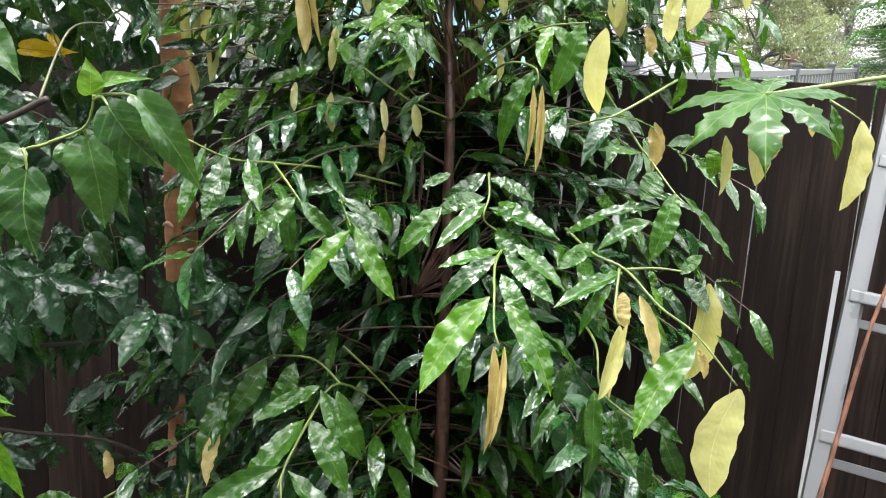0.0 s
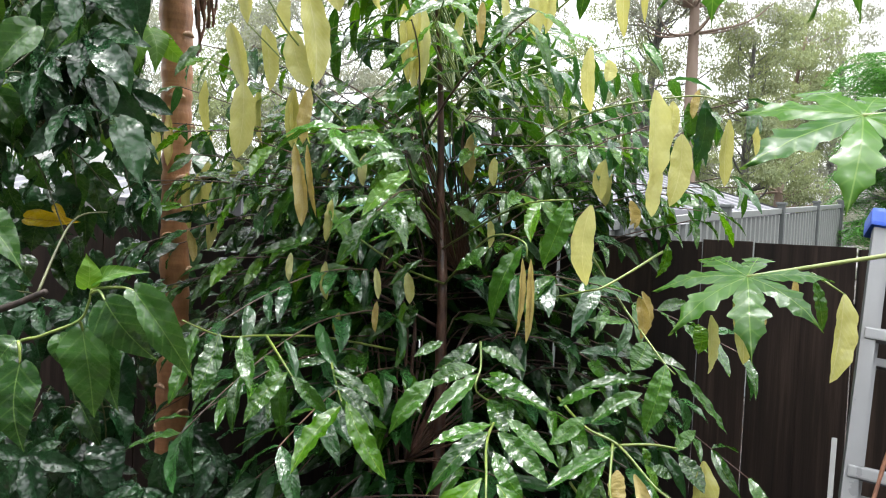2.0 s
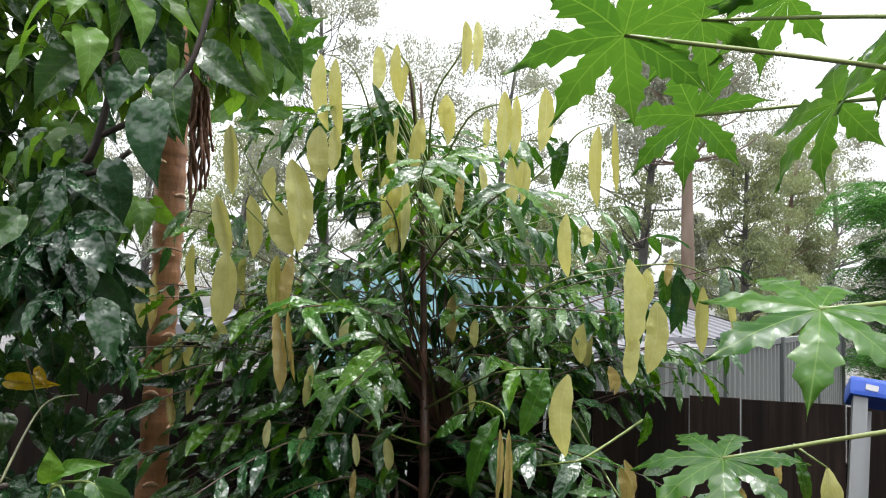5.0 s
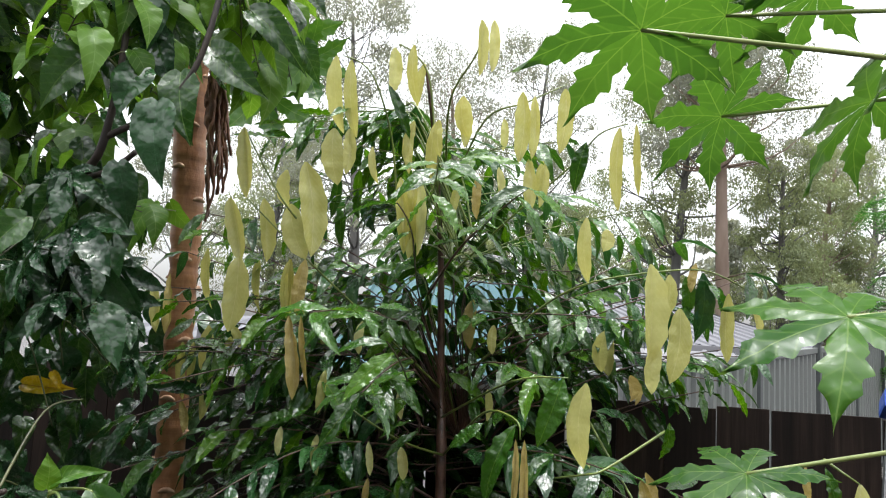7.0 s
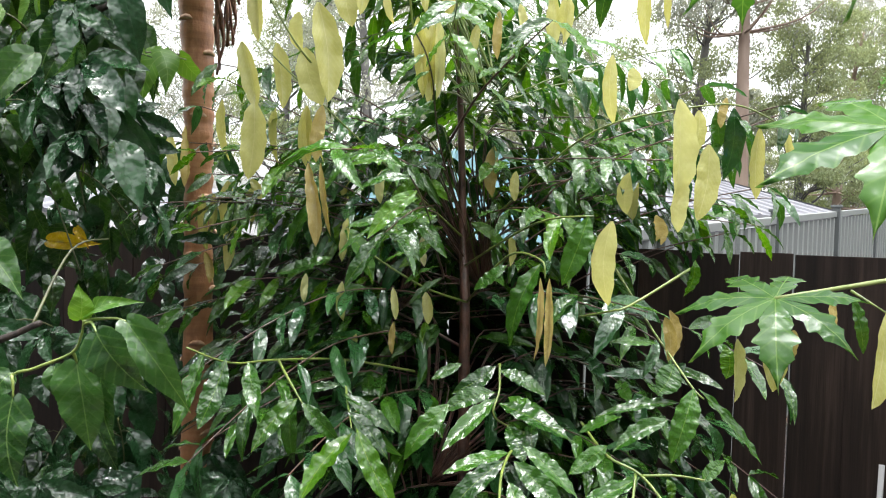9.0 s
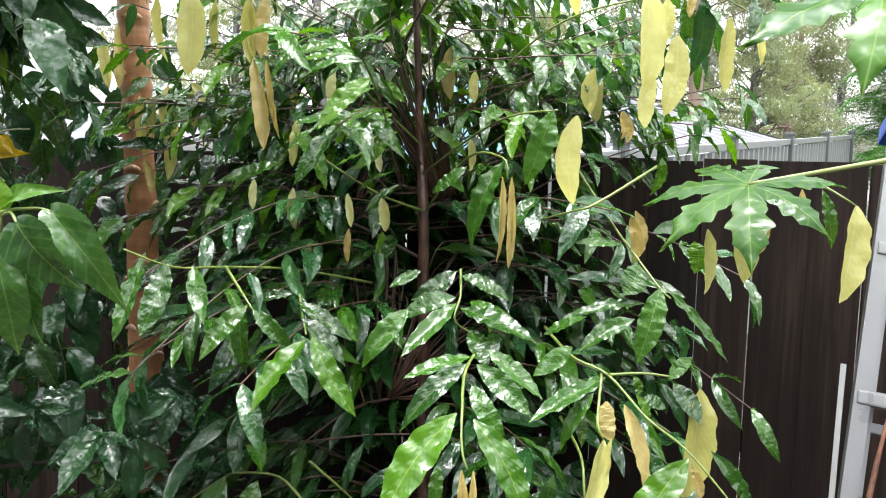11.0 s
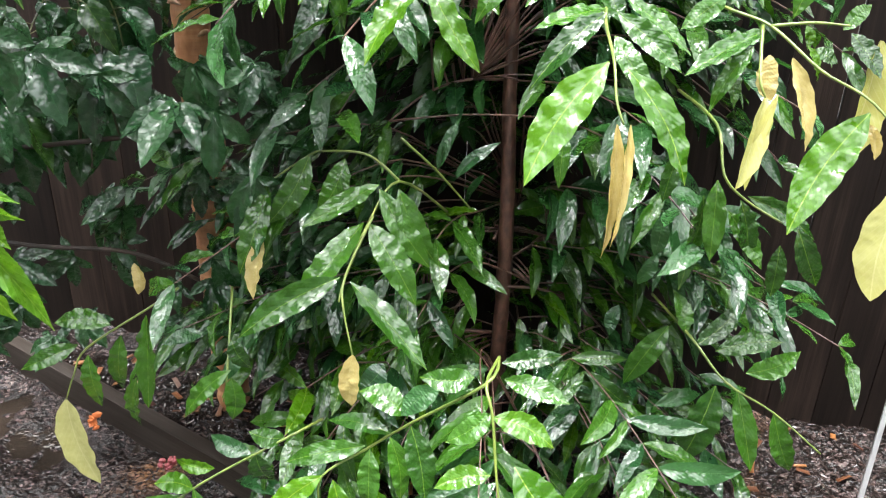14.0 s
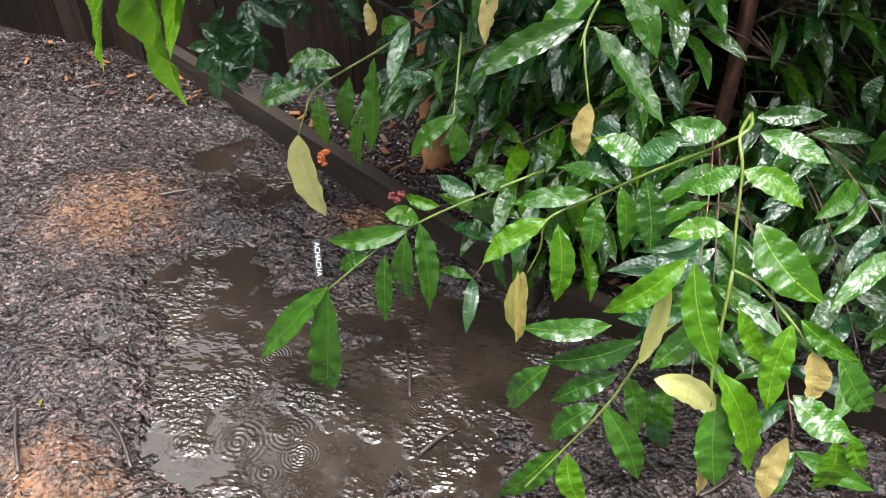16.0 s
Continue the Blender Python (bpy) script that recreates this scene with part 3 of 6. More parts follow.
# ---- beyond the fence ----
def sheet_fence(p0, p1, z0, z1, posts):
    """Ribbed steel sheet fence with rails and posts, its top rising from z0 to z1."""
    p0, p1 = Vector((*p0, 0)), Vector((*p1, 0))
    d = p1 - p0
    L = d.length
    fence2 = thing("steel_fence", p0, "grey-green ribbed steel sheet fence with square posts", "fence")
    fence2.rotation_euler.z = math.atan2(d.y, d.x)
    verts, faces = [], []
    n = int(L / 0.19)
    for i in range(n):
        x = L * i / n
        w = L / n
        for dx, dy in ((0, 0), (w * 0.5, 0), (w * 0.6, -0.03), (w * 0.9, -0.03)):
            zt = z0 + (z1 - z0) * (x + dx) / L - 0.04
            verts += [(x + dx, dy, zt - 1.8), (x + dx, dy, zt)]
    m = len(verts) // 2
    faces = [(2 * i, 2 * i + 2, 2 * i + 3, 2 * i + 1) for i in range(m - 1)]
    sheet = mesh_object("sheet", data_mesh("sheet", verts, faces, False), M_GREYFENCE, fence2)
    sol = sheet.modifiers.new("thickness", "SOLIDIFY")
    sol.thickness = 0.004
    tilt = math.atan2(z1 - z0, L)
    bm = bmesh.new()
    box(bm, (L / math.cos(tilt), 0.07, 0.06), Matrix.Translation((L / 2, 0, (z0 + z1) / 2)) @ Matrix.Rotation(-tilt, 4, "Y"), 0.006)
    part("top_rail", bm, M_GREYFENCE, fence2)
    for x in posts:
        zt = z0 + (z1 - z0) * x / L
        bm = bmesh.new()
        box(bm, (0.08, 0.08, 2.0), Matrix.Translation((x, -0.02, zt - 0.93)), 0.006)
        box(bm, (0.11, 0.11, 0.03), Matrix.Translation((x, -0.02, zt + 0.085)), 0.008)
        part("post", bm, M_GREYPOST, fence2)


sheet_fence((0.6, 4.1), (6.6, 12.9), 1.9, 2.52, (0.9, 3.4, 5.8, 8.2, 10.6))


def roof_sheet(name, corners, material, parent, rib=0.2, thick=0.03):
    """A sloping ribbed roof face over a convex outline given as eave start, eave end, top end, top start."""
    a, b, c, d = (Vector(p) for p in corners)
    n = max(2, int((b - a).length / rib))
    verts, faces = [], []
    up = (b - a).cross(d - a).normalized()
    for i in range(n + 1):
        t = i / n
        for lift, dt in ((0, 0), (0.025, 0.12 / n), (0.025, 0.3 / n), (0, 0.42 / n)):
            s = min(t + dt, 1.0)
            verts += [tuple(a.lerp(b, s) + up * lift), tuple(d.lerp(c, s) + up * lift)]
    m = len(verts) // 2
    faces = [(2 * i, 2 * i + 2, 2 * i + 3, 2 * i + 1) for i in range(m - 1)]
    ob = mesh_object(name, data_mesh(name, verts, faces, False), material, parent)
    sol = ob.modifiers.new("thickness", "SOLIDIFY")
    sol.thickness = thick
    return ob


house = thing("house", (2.5, 14, 0), "low house with pale grey hipped steel roof behind the fences", "house")
bm = bmesh.new()
box(bm, (6.6, 6.0, 2.2), Matrix.Translation((-0.9, 1.6, 1.1)), 0.02)
part("wall", bm, M_RENDER, house)
for nm, cs in (("roof", ((-2.2, -2.5, 2.28), (2.8, -2.5, 2.28), (0.9, 1.4, 3.3), (-2.2, 1.4, 3.3))), ("roof_end", ((2.8, -2.5, 2.28), (2.8, 5.3, 2.28), (0.92, 1.5, 3.3), (0.9, 1.4, 3.3))), ("roof_back", ((2.8, 5.3, 2.28), (-2.2, 5.3, 2.28), (-2.2, 1.4, 3.3), (0.9, 1.4, 3.3)))):
    roof_sheet(nm, cs, M_ROOF, house)
bm = bmesh.new()
box(bm, (5.1, 0.1, 0.17), Matrix.Translation((0.3, -2.55, 2.2)), 0.01)
part("gutter", bm, M_EAVE, house)
bm = bmesh.new()
box(bm, (0.1, 7.9, 0.17), Matrix.Translation((2.85, 1.4, 2.2)), 0.01)
part("gutter", bm, M_EAVE, house)
# lean-to in front of the house
roof_sheet("verandah_roof", ((-2.2, -4.2, 2.02), (0.9, -4.2, 2.02), (1.3, -2.6, 2.2), (-2.2, -2.6, 2.2)), M_EAVE, house)
bm = bmesh.new()
box(bm, (3.1, 0.09, 0.13), Matrix.Translation((-0.65, -4.24, 1.96)), 0.01)
part("verandah_gutter", bm, M_ROOF, house)
for x in (-2.0, 0.7):
    bm = bmesh.new()
    box(bm, (0.09, 0.09, 1.95), Matrix.Translation((x, -4.1, 0.97)), 0.005)
    part("verandah_post", bm, M_EAVE, house)

shed = thing("shed", (-0.6, 8.0, 0), "garden shed with teal steel roof", "shed")
bm = bmesh.new()
box(bm, (1.9, 2.6, 1.8), Matrix.Translation((0.5, 0, 0.9)), 0.01)
part("wall", bm, M_RENDER, shed)
roof_sheet("roof", ((-0.6, -1.5, 1.78), (1.6, -1.5, 1.78), (1.4, 0, 2.72), (-0.35, 0, 2.72)), M_TEAL, shed)
roof_sheet("roof_back", ((1.6, 1.5, 1.78), (-0.6, 1.5, 1.78), (-0.35, 0, 2.72), (1.4, 0, 2.72)), M_TEAL, shed)
carport = thing("carport", (-2.75, 6.6, 0), "carport with pale blue-white steel roof", "carport")
roof_sheet("roof", ((-1.2, -0.9, 1.98), (0.95, -0.9, 1.98), (0.95, 0.9, 2.24), (-1.2, 0.9, 2.24)), M_ROOF, carport)
for x, y in ((-1.1, -0.8), (0.85, -0.8), (-1.1, 0.8), (0.85, 0.8)):
    bm = bmesh.new()
    box(bm, (0.09, 0.09, 2.1), Matrix.Translation((x, y, 1.05 + 0.03 * y)), 0.005)
    part("post", bm, M_EAVE, carport)


# ---- far trees ----
quad = finish_leaf("gum_leaf_spray", [(0, 0, 0), (0.28, 0.45, 0.04), (0, 1, -0.1), (-0.28, 0.5, 0.05)], [(0, 1, 2, 3)], [(0.5, 0), (1, 0.5), (0.5, 1), (0, 0.5)], M_GUM)
quad_grey = quad.copy()
quad_grey.materials.clear()
quad_grey.materials.append(M_GUMGREY)
quad_fern = quad.copy()
quad_fern.materials.clear()
quad_fern.materials.append(M_FERN)


def gum_tree(x, y, height, radius, seed, leaf, bark, clumps=46, per=130, first=0.35, lean=0.0, size=0.115, label="tall gum tree with thin grey-green crown"):
    rnd = random.Random(seed)
    tree = thing("gum_tree", (x, y, 0), label, "tree", "gum trees behind the houses")
    top = Vector((lean, rnd.uniform(-1, 1), height * 0.92))
    path = smooth_line([(0, 0, 0), (lean * 0.2 + rnd.uniform(-0.2, 0.2), 0, height * 0.35), (lean * 0.6 + rnd.uniform(-0.3, 0.3), 0, height * 0.65), top], 6)
    verts, faces = [], []
    tube_data(verts, faces, path, radius, radius * 0.2, 9)
    mesh_object("trunk", data_mesh("trunk", verts, faces), bark, tree)
    lv, lf, items = [], [], []
    for c in range(clumps):
        f = first + (0.98 - first) * (c + rnd.random()) / clumps
        p = path[min(int(f * (len(path) - 1)), len(path) - 1)]
        a = rnd.uniform(0, 6.283)
        reach = height * rnd.uniform(0.06, 0.24) * (1.15 - 0.6 * f)
        e = p + Vector((math.cos(a) * reach, math.sin(a) * reach, rnd.uniform(0.02, 0.16) * height))
        mid = p.lerp(e, 0.5) + Vector((rnd.uniform(-0.3, 0.3), rnd.uniform(-0.3, 0.3), -0.03 * height * rnd.random()))
        tube_data(lv, lf, smooth_line([p, mid, e], 4), radius * 0.28 * (1.2 - f), 0.012, 5)
        spread = height * rnd.uniform(0.022, 0.05)
        for _ in range(int(per * 3.2)):
            q = Vector((rnd.uniform(-1, 1), rnd.uniform(-1, 1), rnd.uniform(-1, 1)))
            if q.length > 1:
                q *= 0.6
            q = e + Vector((q.x, q.y, 0.65 * q.z)) * spread * 1.7
            tip = q + Vector((rnd.gauss(0, 0.5), rnd.gauss(0, 0.5), -rnd.uniform(0.3, 1.0))).normalized() * size * rnd.uniform(0.6, 1.3)
            items.append((leaf, leaf_pose(q, tip, (rnd.gauss(0, 1), -1, rnd.gauss(0, 1)), 0.8)))
    mesh_object("limb_rest", data_mesh("limb_rest", lv, lf), bark, tree, "", "stuff")
    ob = many_leaves("crown", items, None)
    ob.parent = tree
    ob.matrix_parent_inverse = Matrix()
    return tree


gum_tree(8.6, 27, 17.5, 0.3, 11, quad_grey, M_GUMBARK, 90, 170, 0.5, -0.9)
gum_tree(7.4, 30, 15.0, 0.26, 12, quad, M_GUMDARK, 60, 130, 0.3, 0.8)
gum_tree(11.5, 30, 10.5, 0.24, 13, quad, M_GUMDARK, 70, 150, 0.2)
gum_tree(14.5, 34, 11.5, 0.24, 14, quad, M_GUMBARK, 70, 150, 0.15, 0.6)
gum_tree(18.0, 36, 14.0, 0.24, 15, quad_grey, M_GUMDARK, 70, 140, 0.15)
gum_tree(-4.2, 28, 15.5, 0.24, 16, quad_grey, M_GUMDARK, 60, 120, 0.3, -0.8)
gum_tree(-1.4, 33, 14.5, 0.24, 17, quad_grey, M_GUMBARK, 60, 130, 0.25)
gum_tree(2.0, 34, 16.0, 0.24, 18, quad_grey, M_GUMDARK, 56, 120, 0.25, 0.8)
gum_tree(4.6, 36, 9.5, 0.24, 19, quad, M_GUMDARK, 60, 130, 0.2)
gum_tree(-8.0, 30, 11.0, 0.24, 20, quad, M_GUMDARK, 60, 130, 0.25)
gum_tree(21.5, 32, 12.5, 0.24, 21, quad_grey, M_GUMDARK, 60, 130, 0.25)
gum_tree(-12.5, 33, 13.0, 0.24, 22, quad_grey, M_GUMDARK, 50, 120, 0.25)

# lower trees that close the distance
for k, (x, y, h) in enumerate(((-9, 41, 8.5), (-4, 43, 9.5), (0.5, 42, 8.5), (4.5, 44, 9.0), (9.0, 42, 9.0), (13.5, 43, 9.5), (18.5, 44, 9.0), (24, 42, 9.5), (29, 43, 10.0))):
    gum_tree(x, y, h, 0.16, 40 + k, (quad, quad_grey)[k % 2], M_GUMDARK, 60, 62, 0.04, 0.3, 0.22, "lower bushy gum tree closing the distance")

# feathery tree behind the steel fence
def feathery_tree(x, y, seed):
    rnd = random.Random(seed)
    tree = thing("feathery_tree", (x, y, 0), "bright green feathery-leaved tree behind the steel fence", "tree")
    path = smooth_line([(0, 0, 0), (0.1, 0, 1.6), (0.0, 0.1, 3.2), (0.2, 0, 4.6)], 5)
    verts, faces, items = [], [], []
    tube_data(verts, faces, path, 0.12, 0.03, 8)
    mesh_object("trunk", data_mesh("trunk", verts, faces), M_GUMDARK, tree)
    lv, lf = [], []
    for k in range(60):
        p = path[rnd.randint(5, len(path) - 1)]
        a = rnd.uniform(0, 6.283)
        e = p + Vector((math.cos(a), math.sin(a), 0)) * rnd.uniform(0.6, 1.9) + Vector((0, 0, rnd.uniform(0.1, 0.7)))
        line = smooth_line([p, p.lerp(e, 0.6) + Vector((0, 0, 0.2)), e], 5)
        tube_data(lv, lf, line, 0.02, 0.005, 5)
        for q in line[3:]:
            for _ in range(5):
                b = rnd.uniform(0, 6.283)
                out = Vector((math.cos(b), math.sin(b), rnd.uniform(-0.4, 0.15)))
                for s in range(1, 9):
                    at = q + out * 0.045 * s + Vector((0, 0, -0.004 * s * s))
                    for sg in (-1, 1):
                        side = Vector((-out.y, out.x, 0)) * sg
                        items.append((quad_fern, leaf_pose(at, at + side * 0.09 + Vector((0, 0, -0.02)), (0, -0.2, 1), 0.7)))
    mesh_object("limb_rest", data_mesh("limb_rest", lv, lf), M_GUMDARK, tree, "", "stuff")
    ob = many_leaves("crown", items, None)
    ob.parent = tree


feathery_tree(8.2, 13.0, 5)

# ---- leaf blades ----
GREEN = [blade("leaf_blade", M_GREEN, 0.30 + 0.015 * (k % 3), 26, 4, "long", (0.10, 0.3, 0.2, 0.42, 0.05, 0.28)[k], 0.03, 0.35, 0, (0, 0.6, -0.6, 0.3, -0.3, 0)[k], 30 + k, 4.6 + 0.3 * k, 0.035, (0.0, 0.3, -0.3, 0.5, -0.4, 0.2)[k]) for k in range(6)]
GREENFAR = [blade("leaf_blade", M_GREEN, 0.30, 12, 4, "long", (0.2, 0.45, 0.3)[k], 0.035, 0.35, 0, (0, 0.6, -0.6)[k], 36 + k, 3.2, 0.03, (0.2, 0.6, -0.6)[k]) for k in range(3)]
DARK = [blade("leaf_blade", M_DARK, 0.31, 10, 4, "long", (0.15, 0.35, 0.5)[k], 0.035, 0.35, 0, (0.4, -0.4, 0)[k], 40 + k, 2.8, 0.03, (0.2, -0.5, 0.6)[k]) for k in range(3)]
FRESH = [blade("leaf_blade", M_FRESH, 0.31, 26, 4, "long", (0.10, 0.22)[k], 0.032, 0.35, 0, (0.6, -0.6)[k], 50 + k, 5.3, 0.04, (0.2, -0.3)[k]) for k in range(2)]
CREAM = [blade("young_leaf_blade", M_CREAM, 0.29, 18, 4, "limp", (0.03, -0.06, 0.08, 0.0)[k], 0.02, (0.5, 0.8, 0.4, 1.2)[k], 0, (0.5, -0.5, 0.8, -0.3)[k], 60 + k, 4.0, 0.05, (0.2, -0.5, 0.6, -0.2)[k]) for k in range(4)]
TAN = [blade("young_leaf_blade", M_TAN, 0.29, 18, 4, "limp", (0.03, -0.06)[k], 0.03, (0.6, 0.9)[k], 0, (0.5, -0.8)[k], 70 + k, 4.5, 0.06, (0.6, -0.8)[k]) for k in range(2)]
BROAD = [blade("broad_leaf_blade", M_BROAD, 0.54, 40, 6, "ovate", (0.2, 0.4, 0.6)[k], 0.03, 0.55, 0.04, (0.6, -0.6, 0)[k], 80 + k, 2.4, 0.02, (0.2, -0.4, 0.5)[k]) for k in range(3)]
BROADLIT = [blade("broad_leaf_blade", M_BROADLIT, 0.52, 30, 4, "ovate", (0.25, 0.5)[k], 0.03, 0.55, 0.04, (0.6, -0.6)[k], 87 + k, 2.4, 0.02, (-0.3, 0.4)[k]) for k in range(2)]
LOBED = [lobed_blade("lobed_leaf_blade", M_BROADDARK, 90 + k) for k in range(3)]
BROADFRESH = [blade("fresh_broad_leaf_blade", M_BROADFRESH, 0.55, 48, 6, "ovate", (0.1, 0.22)[k], 0.05, 0.5, 0.05, (0.6, -0.6)[k], 95 + k, 3.2, 0.03, (0.4, -0.5)[k]) for k in range(2)]
PAPAYA = [papaya_blade("papaya_leaf_blade", M_PAPAYA, k) for k in range(3)]
BROADDEEP = [blade("broad_leaf_blade", M_BROADDARK, 0.54, 30, 4, "ovate", (0.25, 0.5)[k], 0.03, 0.6, 0.04, (0.6, -0.6)[k], 84 + k, 2.4, 0.02, (0.5, -0.4)[k]) for k in range(2)]
KINDS = {"G": GREEN, "D": DARK, "F": FRESH, "C": CREAM, "T": TAN, "B": BROAD, "L": LOBED, "Y": BROADFRESH, "M": BROADDEEP, "V": BROADLIT}
FAR_KINDS = {**KINDS, "G": GREENFAR}
LEAF_WIDTH = {"G": 0.31, "D": 0.32, "F": 0.31, "C": 0.29, "T": 0.29, "B": 0.53, "L": 0.9, "Y": 0.6, "M": 0.53, "V": 0.52}

# ---- the glossy young tree with limp cream leaves ----
tree = thing("fruit_tree", (0.05, 2.16, 0.04), "young tree with glossy wet green leaves and limp cream new leaves", "tree")


def from_here(parent, ob):
    ob.matrix_parent_inverse = Matrix.Translation(-parent.location)
    return ob


TRUNK = [(0.05, 2.16, 0.02), (0.05, 2.165, 0.45), (0.05, 2.17, 0.8), (0.035, 2.21, 1.3), (0.024, 2.24, 1.72), (0.01, 2.28, 1.92), (-0.01, 2.25, 2.3), (-0.04, 2.12, 2.6), (-0.07, 2.07, 2.78)]
trunk_line = smooth_line(TRUNK, 6)
from_here(tree, tube("trunk", TRUNK, 0.0255, 0.003, M_BARK, tree, "", 10, 8, 0.08))


def trunk_at(z):
    return min(trunk_line, key=lambda p: abs(p.z - z))


branch_points = []


def hides_trunk(p):
    """Leaves stand clear of the bare stem's open side."""
    at = trunk_at(p.z)
    return p.y < at.y and abs(p.x - at.x * p.y / at.y) < 0.035 and 0.5 < p.z < 2.3


def shoot(rnd, z0, azimuth, length, rise, sag, items, size=0.15, start=0.3, kinds="GGD", step=0.055, hang=0.6):
    """One side branch with leaves in pairs."""
    root = trunk_at(z0)
    way = Vector((math.cos(azimuth), math.sin(azimuth), 0))
    side = Vector((-way.y, way.x, 0))
    pts = [root + way * (length * s) + Vector((0, 0, rise * length * s - sag * length * s * s)) + side * 0.04 * math.sin(3 * s + azimuth) for s in (0, 0.33, 0.66, 1.0)]
    line = smooth_line(pts, 5)
    verts, faces = [], []
    first = min(int(start * (len(line) - 1)), len(line) - 2)
    near = [q for q in branch_points if q.z < line[first].z]
    joint = min(near, key=lambda q: (q - line[first]).length) if near else root
    if len(branch_points) > 60 and (joint - line[first]).length < 0.5:
        sub = smooth_line([joint, joint.lerp(line[first], 0.5) + Vector((0, 0, 0.01)), *line[first::3], line[-1]], 3)
        tube_data(verts, faces, sub, 0.0026, 0.0014, 6)
    else:
        tube_data(verts, faces, line, 0.0048, 0.0018, 6)
        branch_points.extend(line[4:])
    from_here(tree, mesh_object("branch", data_mesh("branch", verts, faces), M_BARK if z0 < 2.2 else M_TWIG, tree))
    n = int(length * (1 - start) / step)
    for k in range(n + 1):
        s = start + (1 - start) * k / max(n, 1)
        p = line[min(int(s * (len(line) - 1)), len(line) - 1)]
        for sg in (-1, 1):
            if rnd.random() < 0.12:
                continue
            L = size * rnd.uniform(0.75, 1.2)
            out = side * sg * rnd.uniform(0.5, 1.0) + way * rnd.uniform(0.3, 0.8) + Vector((0, 0, rnd.uniform(-hang, 0.22 if hang < 0.7 else 0.05)))
            kind = rnd.choice(kinds)
            tip = p + out.normalized() * L
            if hides_trunk(p.lerp(tip, 0.3)) or hides_trunk(p.lerp(tip, 0.7)):
                continue
            items.append((rnd.choice(FAR_KINDS[kind]), leaf_pose(p, tip, (way.x * 0.2, way.y * 0.2 - 0.35, 1), rnd.uniform(0.68, 0.92), rnd.uniform(-0.6, 0.6))))


rt = random.Random(21)
items = []
# low skirt at the sides and behind
for k in range(52):
    z0 = rt.uniform(0.2, 1.5)
    az = -1.5708 + rt.choice((-1, 1)) * rt.uniform(0.75, 3.14)
    shoot(rt, z0, az, rt.uniform(0.3, 0.7), rt.uniform(0.1, 0.45), rt.uniform(0.3, 0.75), items, 0.16, 0.2, "GGF" if z0 < 0.9 else "DDDG")
# low shoots beside the trunk
for k in range(16):
    shoot(rt, rt.uniform(0.3, 0.8), -1.57 + rt.choice((-1, 1)) * rt.uniform(0.4, 1.3), rt.uniform(0.25, 0.5), rt.uniform(0.1, 0.45), rt.uniform(0.3, 0.75), items, 0.15, 0.2, "DGG")
for k in range(12):
    shoot(rt, rt.uniform(0.4, 0.8), rt.gauss(-1.5, 0.45), rt.uniform(0.5, 0.8), rt.uniform(-0.05, 0.25), rt.uniform(0.3, 0.6), items, 0.16, 0.5, "GGD")
# shaded leaves towards the fence
for k in range(22):
    shoot(rt, rt.uniform(0.6, 1.5), rt.uniform(0.5, 2.64), rt.uniform(0.2, 0.4), rt.uniform(0.2, 0.5), rt.uniform(0.2, 0.6), items, 0.15, 0.3, "DDG")
# dense middle
for k in range(38):
    z0 = rt.uniform(1.1, 1.8)
    az = -1.5708 + rt.choice((-1, 1)) * rt.uniform(0.45, 3.14)
    shoot(rt, z0, az, rt.uniform(0.25, 0.7), rt.uniform(0.2, 0.5), rt.uniform(0.2, 0.6), items, 0.15, 0.2, "DDG")
# side shoots before the fence
for k in range(24):
    shoot(rt, rt.uniform(1.3, 1.85), rt.choice((0.0, 3.14)) + rt.gauss(0, 0.4), rt.uniform(0.45, 0.85), rt.uniform(0.35, 0.7), rt.uniform(0.4, 0.65), items, 0.14, 0.35, "DGG", 0.06)
for k in range(18):
    shoot(rt, rt.uniform(1.45, 1.9), 3.14 + rt.gauss(0, 0.5), rt.uniform(0.4, 0.85), rt.uniform(0.25, 0.6), rt.uniform(0.35, 0.6), items, 0.14, 0.25, "DDG", 0.06)
for k in range(16):
    shoot(rt, rt.uniform(0.4, 0.9), rt.gauss(-0.1, 0.4), rt.uniform(0.45, 0.85), rt.uniform(0.05, 0.3), rt.uniform(0.2, 0.5), items, 0.15, 0.25, "DGG", 0.06)
rl = random.Random(5)
for k in range(10):
    shoot(rl, rl.uniform(0.4, 0.75), rl.gauss(-3.05, 0.18), rl.uniform(0.6, 0.85), rl.uniform(0.1, 0.3), rl.uniform(0.2, 0.4), items, 0.15, 0.35, "DGG", 0.06)
for k in range(9):
    shoot(rt, rt.uniform(1.85, 2.2), rt.uniform(0, 6.283), rt.uniform(0.5, 0.8), rt.uniform(0.1, 0.4), rt.uniform(0.1, 0.3), items, 0.13, 0.2, "GGF", 0.06)
# open crown with cream leaves
for k in range(78):
    f = k / 78
    shoot(rt, 1.7 + 1.0 * f, rt.uniform(-0.45, 3.6) if k % 6 else rt.uniform(0, 6.283), rt.uniform(0.35, 0.75) * (1.15 - 0.6 * f), rt.uniform(0.5, 0.95) * (1.1 - 0.6 * f), rt.uniform(0.25, 0.5), items, 0.125, 0.25, "GFF" if k % 2 == 0 else "GGD", 0.055, 0.9)
for k in range(26):
    shoot(rt, rt.uniform(1.6, 2.1), rt.uniform(-0.6, 3.7), rt.uniform(0.4, 0.75), rt.uniform(0.6, 1.0), rt.uniform(0.3, 0.5), items, 0.12, 0.25, "DFG", 0.055, 0.9)
